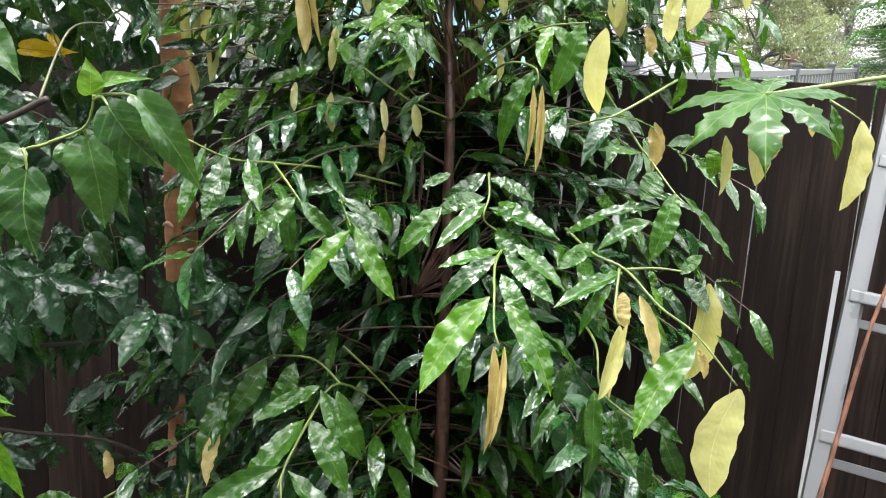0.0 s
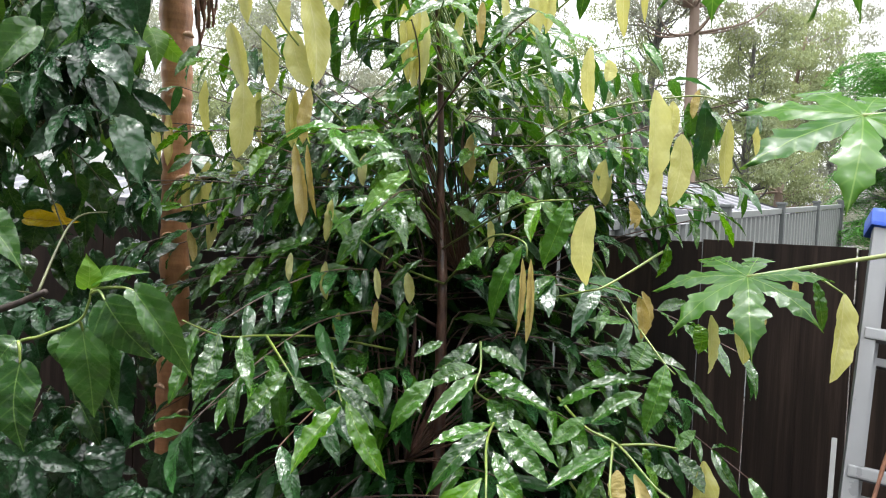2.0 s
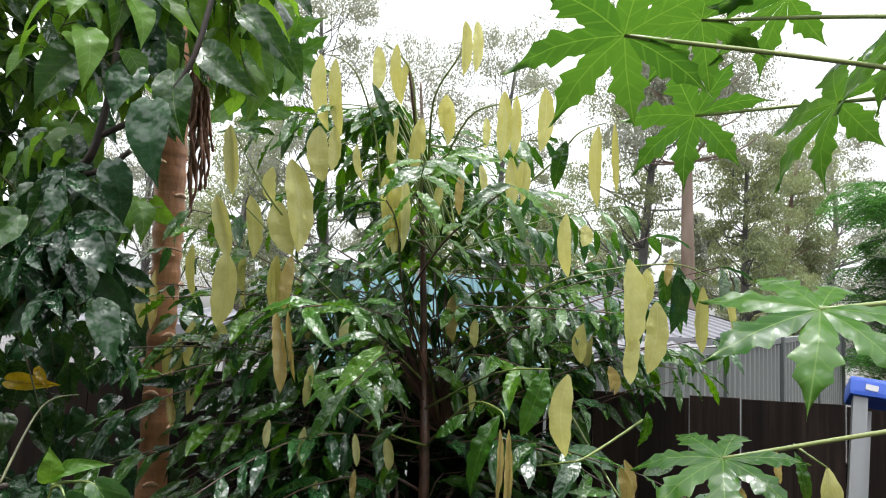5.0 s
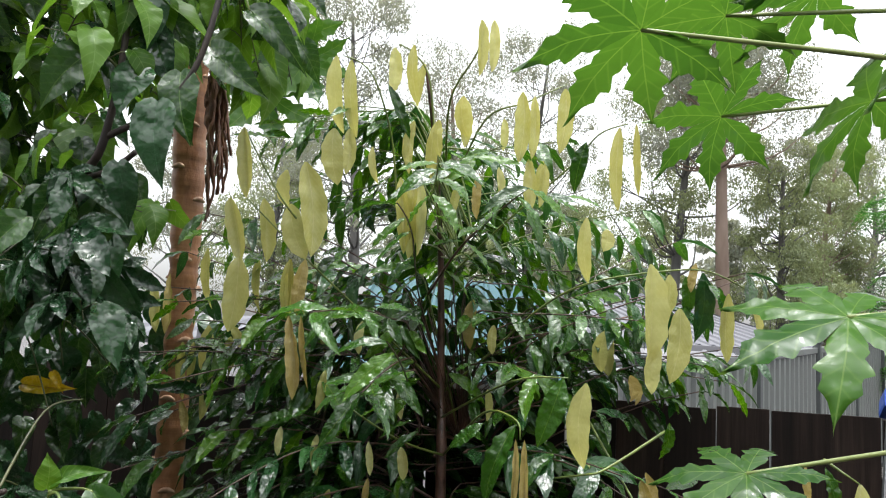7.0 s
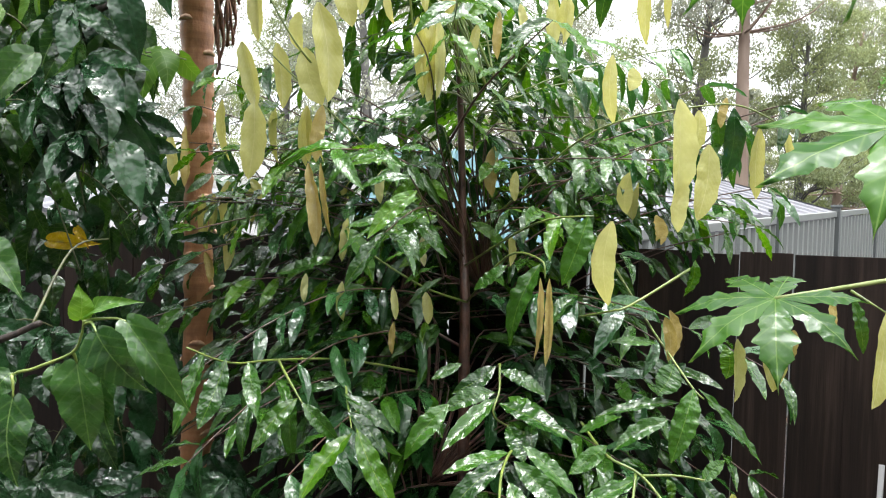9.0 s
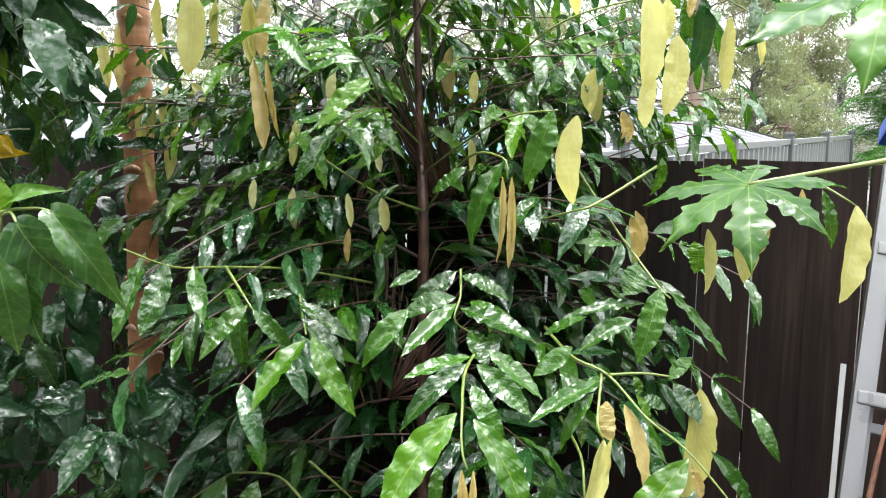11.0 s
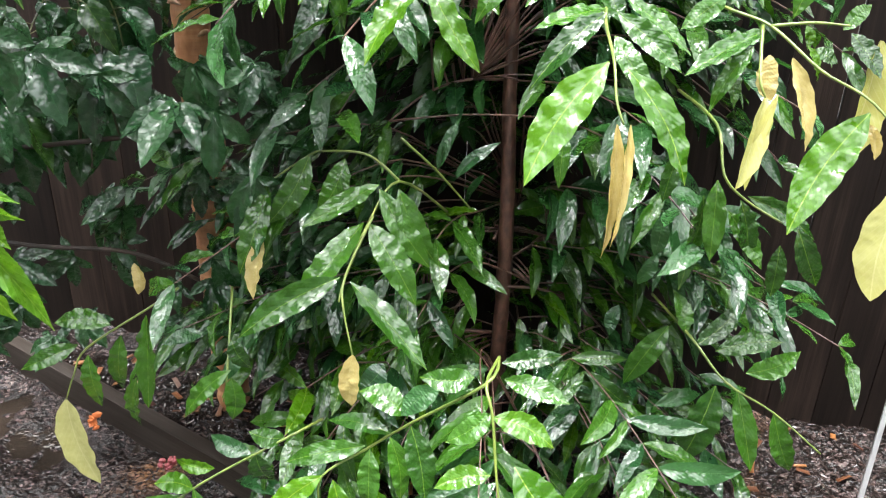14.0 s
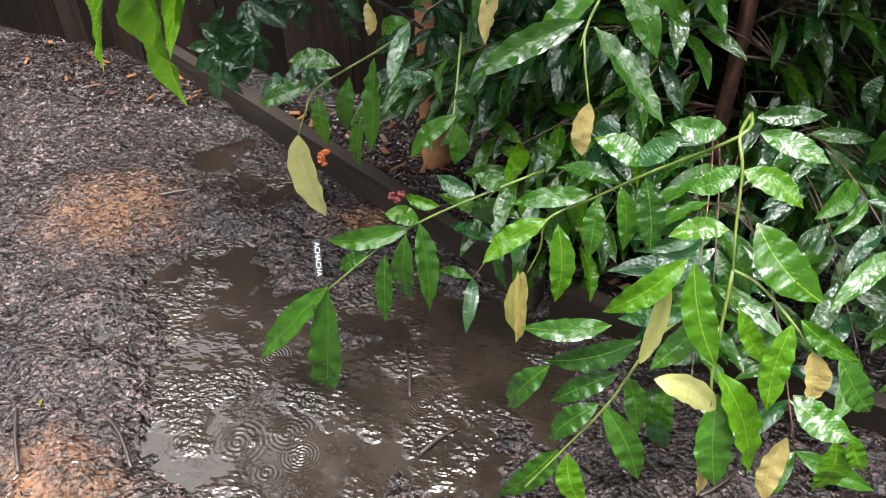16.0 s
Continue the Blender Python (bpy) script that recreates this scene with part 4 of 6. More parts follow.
for k in range(20):
    shoot(rt, rt.uniform(1.5, 1.95), rt.choice((0.15, 2.95)) + rt.gauss(0, 0.35), rt.uniform(0.55, 0.85), rt.uniform(0.6, 0.9), rt.uniform(0.2, 0.45), items, 0.125, 0.35, "DGG", 0.055, 0.8)
rl = random.Random(9)
for k in range(26):
    shoot(rl, rl.uniform(0.4, 1.05), rl.gauss(-3.1, 0.28), rl.uniform(0.6, 0.95), rl.uniform(0.1, 0.35), rl.uniform(0.2, 0.4), items, 0.15, 0.35, "DDG", 0.055)
many_leaves("foliage", items, tree, "glossy dark green leaves among the limp cream ones")

# ---- sprays of both trees: stems as points, leaves as kind, base, tip and width in centimetres ----
def spray(parent, stems, leaves, bright=False):
    """Twigs with single leaves set on them."""
    for pts in stems:
        from_here(parent, tube("twig", pts, 0.0034, 0.0017, M_TWIG, parent, "", 7, 5))
    for k, (kind, bx, by, bz, tx, ty, tz, cm) in enumerate(leaves):
        base, tip = Vector((bx, by, bz)), Vector((tx, ty, tz))
        L = (tip - base).length
        blades = KINDS[kind]
        rnd = random.Random(int(bx * 977 + bz * 7919 + k))
        hang = kind in "CT"
        face = (rnd.uniform(-0.3, 0.3), -1, 0.1 if hang else 0.45) if hang or kind in "YBVM" else (rnd.uniform(-0.25, 0.25), -0.75, 0.75)
        put_leaf(rnd.choice(blades), leaf_pose(base, tip, face, cm * (0.0078 if kind in "GDFCT" else 0.0086) / L / LEAF_WIDTH[kind], rnd.uniform(-0.25, 0.25)), parent, "young_leaf" if hang else "leaf")


spray(tree,
      [[(-0.10, 2.12, 1.55), (-0.26, 1.96, 1.60), (-0.37, 1.75, 1.63), (-0.42, 1.58, 1.65), (-0.48, 1.50, 1.69)],
       [(-0.26, 1.96, 1.60), (-0.22, 1.78, 1.55), (-0.18, 1.62, 1.52)],
       [(-0.37, 1.75, 1.63), (-0.32, 1.68, 1.59), (-0.29, 1.65, 1.56)]],
      [("F", -0.18, 1.62, 1.51, -0.27, 1.52, 1.40, 6.1),
       ("F", -0.17, 1.62, 1.52, -0.07, 1.56, 1.38, 5.7),
       ("F", -0.30, 1.65, 1.57, -0.37, 1.56, 1.48, 4.8),
       ("G", -0.29, 1.65, 1.56, -0.20, 1.62, 1.50, 4.3),
       ("G", -0.22, 1.75, 1.56, -0.09, 1.70, 1.52, 4.7),
       ("G", -0.20, 1.68, 1.54, -0.10, 1.64, 1.46, 4.1),
       ("G", -0.24, 1.80, 1.57, -0.32, 1.75, 1.57, 3.1),
       ("G", -0.32, 1.68, 1.57, -0.31, 1.62, 1.43, 4.8),
       ("G", -0.39, 1.60, 1.65, -0.35, 1.52, 1.56, 4.7),
       ("G", -0.42, 1.55, 1.66, -0.45, 1.48, 1.54, 5.8),
       ("G", -0.46, 1.55, 1.68, -0.50, 1.48, 1.53, 4.8)])
spray(tree,
      [],
      [("G", -0.37, 1.62, 1.61, -0.41, 1.60, 1.55, 3.0)])
spray(tree,
      [[(0.18, 1.85, 1.47), (0.13, 1.62, 1.46), (0.12, 1.48, 1.42), (0.12, 1.43, 1.37), (0.13, 1.41, 1.34)]],
      [("F", 0.11, 1.47, 1.42, -0.02, 1.36, 1.26, 8.4),
       ("F", 0.14, 1.47, 1.41, 0.24, 1.36, 1.27, 6.7),
       ("T", 0.12, 1.41, 1.34, 0.11, 1.38, 1.14, 2.9),
       ("T", 0.14, 1.41, 1.34, 0.12, 1.37, 1.16, 2.1),
       ("G", 0.14, 1.68, 1.47, 0.01, 1.58, 1.46, 4.6),
       ("G", 0.13, 1.62, 1.47, 0.00, 1.52, 1.39, 6.0),
       ("G", 0.15, 1.62, 1.47, 0.25, 1.55, 1.39, 5.5),
       ("G", 0.17, 1.66, 1.49, 0.28, 1.60, 1.41, 4.9),
       ("G", 0.14, 1.58, 1.44, 0.20, 1.50, 1.38, 4.8),
       ("G", 0.08, 1.62, 1.27, 0.08, 1.56, 1.18, 3.7),
       ("G", 0.32, 1.70, 1.22, 0.30, 1.66, 1.11, 4.5)])
spray(tree,
      [[(0.12, 1.88, 1.62), (0.12, 1.82, 1.57), (0.11, 1.78, 1.52), (0.18, 1.85, 1.47)]],
      [("G", 0.11, 1.85, 1.62, 0.01, 1.80, 1.57, 5.0),
       ("G", 0.12, 1.85, 1.61, 0.23, 1.80, 1.59, 4.6),
       ("G", 0.11, 1.80, 1.57, -0.01, 1.75, 1.54, 5.1),
       ("G", 0.11, 1.78, 1.56, 0.00, 1.66, 1.48, 5.3),
       ("G", 0.01, 1.75, 1.55, -0.08, 1.66, 1.46, 6.3),
       ("G", 0.12, 1.78, 1.55, 0.27, 1.66, 1.51, 6.4),
       ("G", 0.14, 1.80, 1.56, 0.22, 1.72, 1.56, 3.7),
       ("G", 0.03, 1.80, 1.53, -0.06, 1.72, 1.54, 3.9),
       ("G", 0.14, 1.75, 1.51, 0.18, 1.68, 1.46, 5.4),
       ("G", 0.03, 1.92, 1.61, -0.04, 1.88, 1.58, 3.6)])
spray(tree,
      [[(0.31, 1.85, 1.50), (0.34, 1.66, 1.48), (0.40, 1.60, 1.46), (0.45, 1.50, 1.41), (0.50, 1.42, 1.38), (0.57, 1.37, 1.30)],
       [(0.40, 1.60, 1.46), (0.46, 1.58, 1.47), (0.51, 1.56, 1.47)],
       [(0.39, 1.61, 1.46), (0.37, 1.53, 1.39), (0.38, 1.52, 1.36)]],
      [("F", 0.51, 1.44, 1.36, 0.38, 1.34, 1.20, 8.0),
       ("C", 0.58, 1.38, 1.29, 0.54, 1.34, 1.08, 9.8),
       ("G", 0.54, 1.42, 1.38, 0.63, 1.40, 1.27, 3.3),
       ("C", 0.56, 1.55, 1.45, 0.52, 1.50, 1.26, 8.1),
       ("T", 0.52, 1.45, 1.34, 0.53, 1.43, 1.29, 2.2),
       ("G", 0.51, 1.55, 1.46, 0.55, 1.50, 1.40, 4.9),
       ("G", 0.51, 1.58, 1.46, 0.56, 1.60, 1.50, 3.4),
       ("G", 0.40, 1.62, 1.45, 0.24, 1.50, 1.41, 5.0),
       ("G", 0.37, 1.58, 1.43, 0.29, 1.52, 1.35, 4.0),
       ("G", 0.34, 1.60, 1.41, 0.35, 1.56, 1.33, 3.9),
       ("C", 0.38, 1.52, 1.36, 0.34, 1.47, 1.22, 4.5)])
spray(tree,
      [],
      [("C", 0.39, 1.50, 1.37, 0.36, 1.48, 1.21, 2.4)])
spray(tree,
      [],
      [("T", 0.39, 1.56, 1.42, 0.40, 1.54, 1.35, 4.6),
       ("T", 0.42, 1.54, 1.42, 0.45, 1.50, 1.28, 3.8),
       ("F", 0.44, 1.54, 1.44, 0.47, 1.52, 1.39, 2.8),
       ("F", 0.44, 1.56, 1.47, 0.45, 1.55, 1.43, 2.2),
       ("G", 0.47, 1.70, 1.55, 0.35, 1.64, 1.51, 4.5),
       ("G", 0.34, 1.66, 1.50, 0.26, 1.62, 1.45, 4.8),
       ("G", 0.29, 1.72, 1.51, 0.37, 1.68, 1.56, 3.4),
       ("G", 0.46, 1.56, 1.43, 0.50, 1.54, 1.42, 3.1)])
spray(tree,
      [[(0.39, 2.10, 1.88), (0.47, 1.92, 1.72), (0.49, 1.85, 1.68), (0.53, 1.75, 1.61), (0.55, 1.73, 1.59)]],
      [("G", 0.53, 1.74, 1.61, 0.48, 1.66, 1.47, 6.4),
       ("G", 0.54, 1.74, 1.61, 0.68, 1.70, 1.47, 3.5),
       ("G", 0.50, 1.80, 1.65, 0.46, 1.76, 1.59, 7.1),
       ("G", 0.47, 1.84, 1.69, 0.36, 1.80, 1.70, 3.0),
       ("G", 0.51, 1.78, 1.57, 0.32, 1.74, 1.57, 3.6),
       ("D", 0.58, 1.80, 1.52, 0.65, 1.80, 1.43, 4.4),
       ("D", 0.48, 1.90, 1.60, 0.36, 1.86, 1.62, 4.1)])
spray(tree,
      [[(0.36, 1.90, 1.28), (0.37, 1.68, 1.27), (0.37, 1.60, 1.20), (0.41, 1.58, 1.16), (0.47, 1.55, 1.13)]],
      [("G", 0.36, 1.60, 1.19, 0.36, 1.56, 1.04, 5.4),
       ("G", 0.40, 1.58, 1.16, 0.45, 1.55, 1.04, 4.8),
       ("G", 0.42, 1.60, 1.16, 0.58, 1.58, 1.08, 4.5),
       ("G", 0.50, 1.55, 1.12, 0.56, 1.50, 1.01, 5.5),
       ("G", 0.46, 1.52, 1.10, 0.46, 1.50, 0.99, 3.9),
       ("D", 0.32, 1.75, 1.06, 0.30, 1.72, 0.97, 4.8),
       ("D", 0.48, 1.60, 1.31, 0.54, 1.60, 1.25, 4.4)])
spray(tree,
      [[(-0.11, 2.10, 0.91), (-0.22, 1.85, 1.08), (-0.28, 1.76, 1.02), (-0.32, 1.67, 0.94), (-0.33, 1.64, 0.90)],
       [(-0.22, 1.85, 1.08), (-0.29, 1.90, 1.12), (-0.38, 1.92, 1.12), (-0.42, 1.92, 1.11), (-0.51, 1.90, 1.05)],
       [(-0.22, 1.90, 1.16), (-0.14, 1.92, 1.08), (-0.06, 1.98, 0.97)]],
      [("G", -0.26, 1.80, 1.09, -0.42, 1.74, 1.02, 5.6),
       ("G", -0.29, 1.76, 1.02, -0.44, 1.64, 0.91, 7.0),
       ("G", -0.28, 1.76, 1.02, -0.16, 1.66, 0.89, 7.7),
       ("G", -0.26, 1.80, 1.08, -0.13, 1.72, 0.94, 6.8),
       ("G", -0.42, 1.92, 1.11, -0.51, 1.84, 0.97, 7.1),
       ("G", -0.51, 1.90, 1.05, -0.59, 1.80, 0.87, 7.5),
       ("G", -0.34, 1.90, 1.11, -0.40, 1.84, 1.00, 6.5),
       ("D", -0.42, 1.92, 1.12, -0.54, 1.95, 1.17, 5.6),
       ("D", -0.14, 1.90, 1.09, -0.10, 1.88, 1.21, 3.5),
       ("D", -0.10, 1.90, 1.07, -0.04, 1.88, 1.18, 3.8),
       ("T", -0.52, 1.85, 0.94, -0.54, 1.80, 0.81, 5.4)])
spray(tree,
      [],
      [("T", -0.85, 1.95, 0.82, -0.84, 1.93, 0.75, 4.3)])
spray(tree,
      [[(-0.27, 1.75, 1.04), (-0.32, 1.67, 0.94), (-0.32, 1.63, 0.89), (-0.30, 1.59, 0.81)]],
      [("G", -0.33, 1.67, 0.94, -0.53, 1.56, 0.85, 7.1),
       ("G", -0.31, 1.67, 0.93, -0.14, 1.58, 0.79, 7.0),
       ("G", -0.22, 1.80, 1.08, -0.13, 1.74, 0.94, 6.8),
       ("T", -0.30, 1.59, 0.81, -0.30, 1.57, 0.70, 5.2),
       ("D", -0.24, 1.62, 0.77, -0.29, 1.58, 0.73, 6.9),
       ("D", -0.56, 1.90, 1.04, -0.59, 1.85, 0.84, 7.2)])
spray(tree,
      [[(0.39, 1.95, 0.77), (0.44, 1.78, 0.75), (0.50, 1.70, 0.69), (0.60, 1.66, 0.64), (0.69, 1.60, 0.58)]],
      [("G", 0.39, 1.80, 0.77, 0.29, 1.74, 0.62, 7.2),
       ("G", 0.48, 1.70, 0.68, 0.42, 1.62, 0.49, 9.1),
       ("G", 0.53, 1.70, 0.67, 0.57, 1.62, 0.50, 6.6),
       ("G", 0.60, 1.66, 0.64, 0.67, 1.60, 0.50, 6.4),
       ("G", 0.43, 1.80, 0.75, 0.42, 1.84, 0.85, 5.9),
       ("G", 0.49, 1.76, 0.73, 0.64, 1.74, 0.77, 6.0),
       ("G", 0.45, 1.78, 0.73, 0.55, 1.80, 0.84, 5.4),
       ("G", 0.34, 1.60, 1.16, 0.35, 1.58, 1.02, 5.3),
       ("G", 0.39, 1.60, 1.13, 0.46, 1.56, 1.03, 5.0),
       ("G", 0.55, 1.72, 0.70, 0.66, 1.70, 0.77, 6.2),
       ("D", 0.32, 1.75, 0.97, 0.29, 1.72, 0.90, 4.2)])
spray(tree,
      [],
      [("D", 0.27, 1.80, 0.82, 0.25, 1.78, 0.75, 4.4)])
spray(tree,
      [[(-0.02, 1.50, 0.87), (-0.05, 1.40, 0.88), (-0.18, 1.47, 0.74), (-0.27, 1.50, 0.65), (-0.35, 1.47, 0.61), (-0.36, 1.46, 0.54), (-0.38, 1.45, 0.48)]],
      [("G", -0.18, 1.46, 0.74, -0.15, 1.40, 0.61, 6.7),
       ("G", -0.22, 1.48, 0.70, -0.19, 1.42, 0.58, 4.9),
       ("G", -0.26, 1.49, 0.66, -0.26, 1.42, 0.55, 5.2),
       ("G", -0.19, 1.48, 0.75, -0.28, 1.50, 0.80, 6.7),
       ("G", -0.22, 1.49, 0.70, -0.36, 1.52, 0.73, 4.9),
       ("G", -0.27, 1.50, 0.66, -0.44, 1.46, 0.64, 5.6),
       ("F", -0.35, 1.47, 0.61, -0.48, 1.42, 0.51, 6.2),
       ("F", -0.33, 1.47, 0.60, -0.31, 1.38, 0.45, 6.7),
       ("C", -0.39, 1.45, 0.48, -0.38, 1.42, 0.30, 6.1),
       ("T", -0.40, 1.45, 0.48, -0.39, 1.43, 0.30, 3.2)])
spray(tree,
      [[(-0.02, 1.50, 0.87), (-0.05, 1.40, 0.88), (-0.04, 1.36, 0.84), (-0.03, 1.33, 0.74), (-0.02, 1.31, 0.67), (-0.01, 1.30, 0.59)]],
      [("G", -0.07, 1.42, 0.88, -0.16, 1.38, 0.91, 5.1),
       ("G", -0.02, 1.40, 0.89, 0.09, 1.36, 0.87, 5.0),
       ("G", -0.02, 1.45, 0.89, 0.09, 1.45, 0.91, 4.4),
       ("F", -0.04, 1.36, 0.84, 0.07, 1.32, 0.81, 5.8),
       ("G", -0.04, 1.37, 0.84, -0.12, 1.34, 0.80, 5.0),
       ("F", -0.04, 1.33, 0.74, -0.14, 1.32, 0.72, 5.0),
       ("F", 0.00, 1.33, 0.76, 0.12, 1.24, 0.68, 9.6),
       ("F", -0.10, 1.30, 0.69, -0.24, 1.24, 0.58, 6.3),
       ("F", -0.09, 1.29, 0.69, -0.02, 1.20, 0.53, 7.4),
       ("C", -0.12, 1.30, 0.64, -0.14, 1.28, 0.45, 4.1),
       ("G", -0.03, 1.30, 0.57, -0.13, 1.24, 0.46, 6.5)])
spray(tree,
      [],
      [("D", -0.13, 1.50, 0.80, -0.20, 1.46, 0.76, 6.0)])
spray(tree,
      [[(-0.02, 1.31, 0.67), (-0.02, 1.24, 0.49), (-0.01, 1.22, 0.42), (-0.02, 1.22, 0.36)]],
      [("C", -0.00, 1.22, 0.41, -0.12, 1.20, 0.48, 6.8),
       ("T", -0.01, 1.22, 0.35, 0.01, 1.20, 0.18, 3.8),
       ("F", -0.01, 1.24, 0.49, 0.11, 1.14, 0.31, 8.8),
       ("G", -0.00, 1.24, 0.43, 0.05, 1.12, 0.27, 9.1)])
spray(tree,
      [[(-0.02, 1.31, 0.67), (0.02, 1.28, 0.67), (0.08, 1.24, 0.63), (0.12, 1.22, 0.59)]],
      [("F", 0.08, 1.24, 0.63, 0.07, 1.16, 0.48, 6.3),
       ("F", 0.00, 1.28, 0.61, 0.08, 1.25, 0.51, 5.1),
       ("T", 0.12, 1.22, 0.59, 0.13, 1.20, 0.49, 5.6),
       ("F", 0.09, 1.24, 0.64, 0.19, 1.20, 0.60, 4.8),
       ("G", 0.17, 1.24, 0.57, 0.28, 1.20, 0.47, 6.9),
       ("F", 0.11, 1.20, 0.50, 0.21, 1.14, 0.48, 7.4),
       ("F", 0.18, 1.14, 0.47, 0.18, 1.10, 0.34, 7.6),
       ("F", 0.20, 1.14, 0.49, 0.24, 1.12, 0.42, 4.2),
       ("T", 0.12, 1.18, 0.41, 0.11, 1.14, 0.27, 5.3)])
spray(tree,
      [[(-0.05, 1.45, 0.42), (-0.12, 1.35, 0.42), (-0.18, 1.30, 0.29), (-0.26, 1.26, 0.16), (-0.33, 1.22, 0.06)]],
      [("G", -0.14, 1.35, 0.43, -0.33, 1.30, 0.36, 6.7),
       ("G", -0.17, 1.33, 0.35, -0.32, 1.27, 0.26, 6.2),
       ("G", -0.20, 1.30, 0.28, -0.33, 1.25, 0.16, 7.0),
       ("G", -0.19, 1.30, 0.28, -0.09, 1.22, 0.11, 7.2),
       ("G", -0.27, 1.26, 0.16, -0.39, 1.22, -0.01, 8.1),
       ("F", -0.25, 1.26, 0.15, -0.20, 1.20, 0.04, 7.5),
       ("G", -0.15, 1.33, 0.34, -0.11, 1.28, 0.22, 6.6),
       ("G", -0.07, 1.33, 0.32, -0.08, 1.28, 0.16, 6.5),
       ("G", -0.20, 1.36, 0.45, -0.38, 1.32, 0.45, 5.5),
       ("G", -0.31, 1.32, 0.35, -0.44, 1.28, 0.18, 7.6),
       ("D", -0.08, 1.30, 0.26, -0.05, 1.28, 0.18, 6.2)])
spray(tree,
      [[(-0.38, 1.70, 0.57), (-0.43, 1.62, 0.59), (-0.62, 1.58, 0.49), (-0.73, 1.55, 0.41), (-0.85, 1.50, 0.30)]],
      [("G", -0.85, 1.50, 0.31, -1.07, 1.45, 0.05, 8.6),
       ("G", -0.85, 1.50, 0.30, -0.91, 1.40, -0.08, 10.6),
       ("G", -0.66, 1.57, 0.46, -0.88, 1.54, 0.41, 6.0),
       ("F", -0.64, 1.57, 0.48, -0.72, 1.56, 0.50, 5.6),
       ("G", -0.64, 1.57, 0.48, -0.60, 1.50, 0.27, 6.8),
       ("G", -0.67, 1.56, 0.45, -0.66, 1.50, 0.24, 6.6),
       ("G", -0.72, 1.55, 0.39, -0.72, 1.50, 0.20, 5.7),
       ("G", -0.76, 1.55, 0.39, -0.85, 1.53, 0.33, 4.8),
       ("F", -0.60, 1.60, 0.51, -0.69, 1.60, 0.53, 3.8),
       ("D", -0.52, 1.60, 0.55, -0.62, 1.62, 0.59, 5.2),
       ("G", -0.51, 1.60, 0.55, -0.48, 1.58, 0.46, 6.8)])
spray(tree,
      [],
      [("G", -0.45, 1.62, 0.58, -0.52, 1.60, 0.61, 4.9)])
spray(tree,
      [[(-0.77, 2.00, 0.73), (-0.84, 1.96, 0.69), (-1.00, 1.95, 0.58), (-1.03, 1.92, 0.52), (-1.05, 1.90, 0.46)],
       [(-0.61, 1.90, 0.79), (-0.60, 1.76, 0.65), (-0.61, 1.74, 0.58)]],
      [("G", -1.02, 1.95, 0.59, -1.17, 1.92, 0.53, 6.2),
       ("G", -0.93, 1.95, 0.65, -1.10, 1.95, 0.66, 6.6),
       ("G", -1.00, 1.95, 0.56, -0.99, 1.90, 0.41, 6.2),
       ("G", -0.91, 1.95, 0.62, -0.93, 1.90, 0.44, 6.3),
       ("G", -0.84, 1.95, 0.68, -0.86, 1.90, 0.43, 7.1),
       ("G", -0.88, 1.93, 0.51, -0.91, 1.90, 0.34, 5.5),
       ("C", -1.05, 1.90, 0.46, -0.98, 1.84, 0.24, 13.8),
       ("G", -0.59, 1.75, 0.66, -0.72, 1.70, 0.55, 5.5),
       ("G", -0.59, 1.78, 0.72, -0.55, 1.74, 0.66, 5.7),
       ("G", -0.59, 1.75, 0.64, -0.59, 1.72, 0.53, 5.5),
       ("D", -0.66, 1.80, 0.72, -0.75, 1.78, 0.71, 5.3)])
spray(tree,
      [[(-0.12, 2.10, 2.34), (-0.13, 2.08, 2.44), (-0.15, 2.05, 2.58), (-0.19, 2.00, 2.70), (-0.23, 1.99, 2.75), (-0.28, 1.99, 2.77)],
       [(-0.01, 2.12, 2.35), (-0.04, 2.07, 2.63), (-0.06, 2.05, 2.75), (-0.10, 2.03, 2.80), (-0.14, 2.02, 2.82)]],
      [("C", -0.30, 1.99, 2.77, -0.27, 1.99, 2.56, 5.8),
       ("C", -0.26, 1.99, 2.76, -0.23, 1.99, 2.55, 4.5),
       ("C", -0.29, 1.98, 2.57, -0.27, 1.98, 2.42, 7.4),
       ("C", -0.25, 1.98, 2.57, -0.25, 1.98, 2.45, 4.4),
       ("C", -0.15, 2.02, 2.81, -0.15, 2.02, 2.68, 4.6),
       ("C", -0.10, 2.02, 2.82, -0.08, 2.02, 2.65, 4.0),
       ("C", -0.10, 2.00, 2.44, -0.08, 2.00, 2.24, 5.2),
       ("C", -0.06, 2.00, 2.45, -0.06, 2.00, 2.25, 3.5),
       ("C", -0.07, 2.05, 2.78, -0.08, 2.05, 2.67, 3.1),
       ("C", -0.03, 2.05, 2.62, -0.03, 2.05, 2.46, 4.2),
       ("C", -0.09, 2.05, 2.62, -0.10, 2.05, 2.49, 3.7)])
spray(tree,
      [],
      [("G", -0.16, 2.00, 2.70, -0.07, 2.00, 2.57, 3.9)])
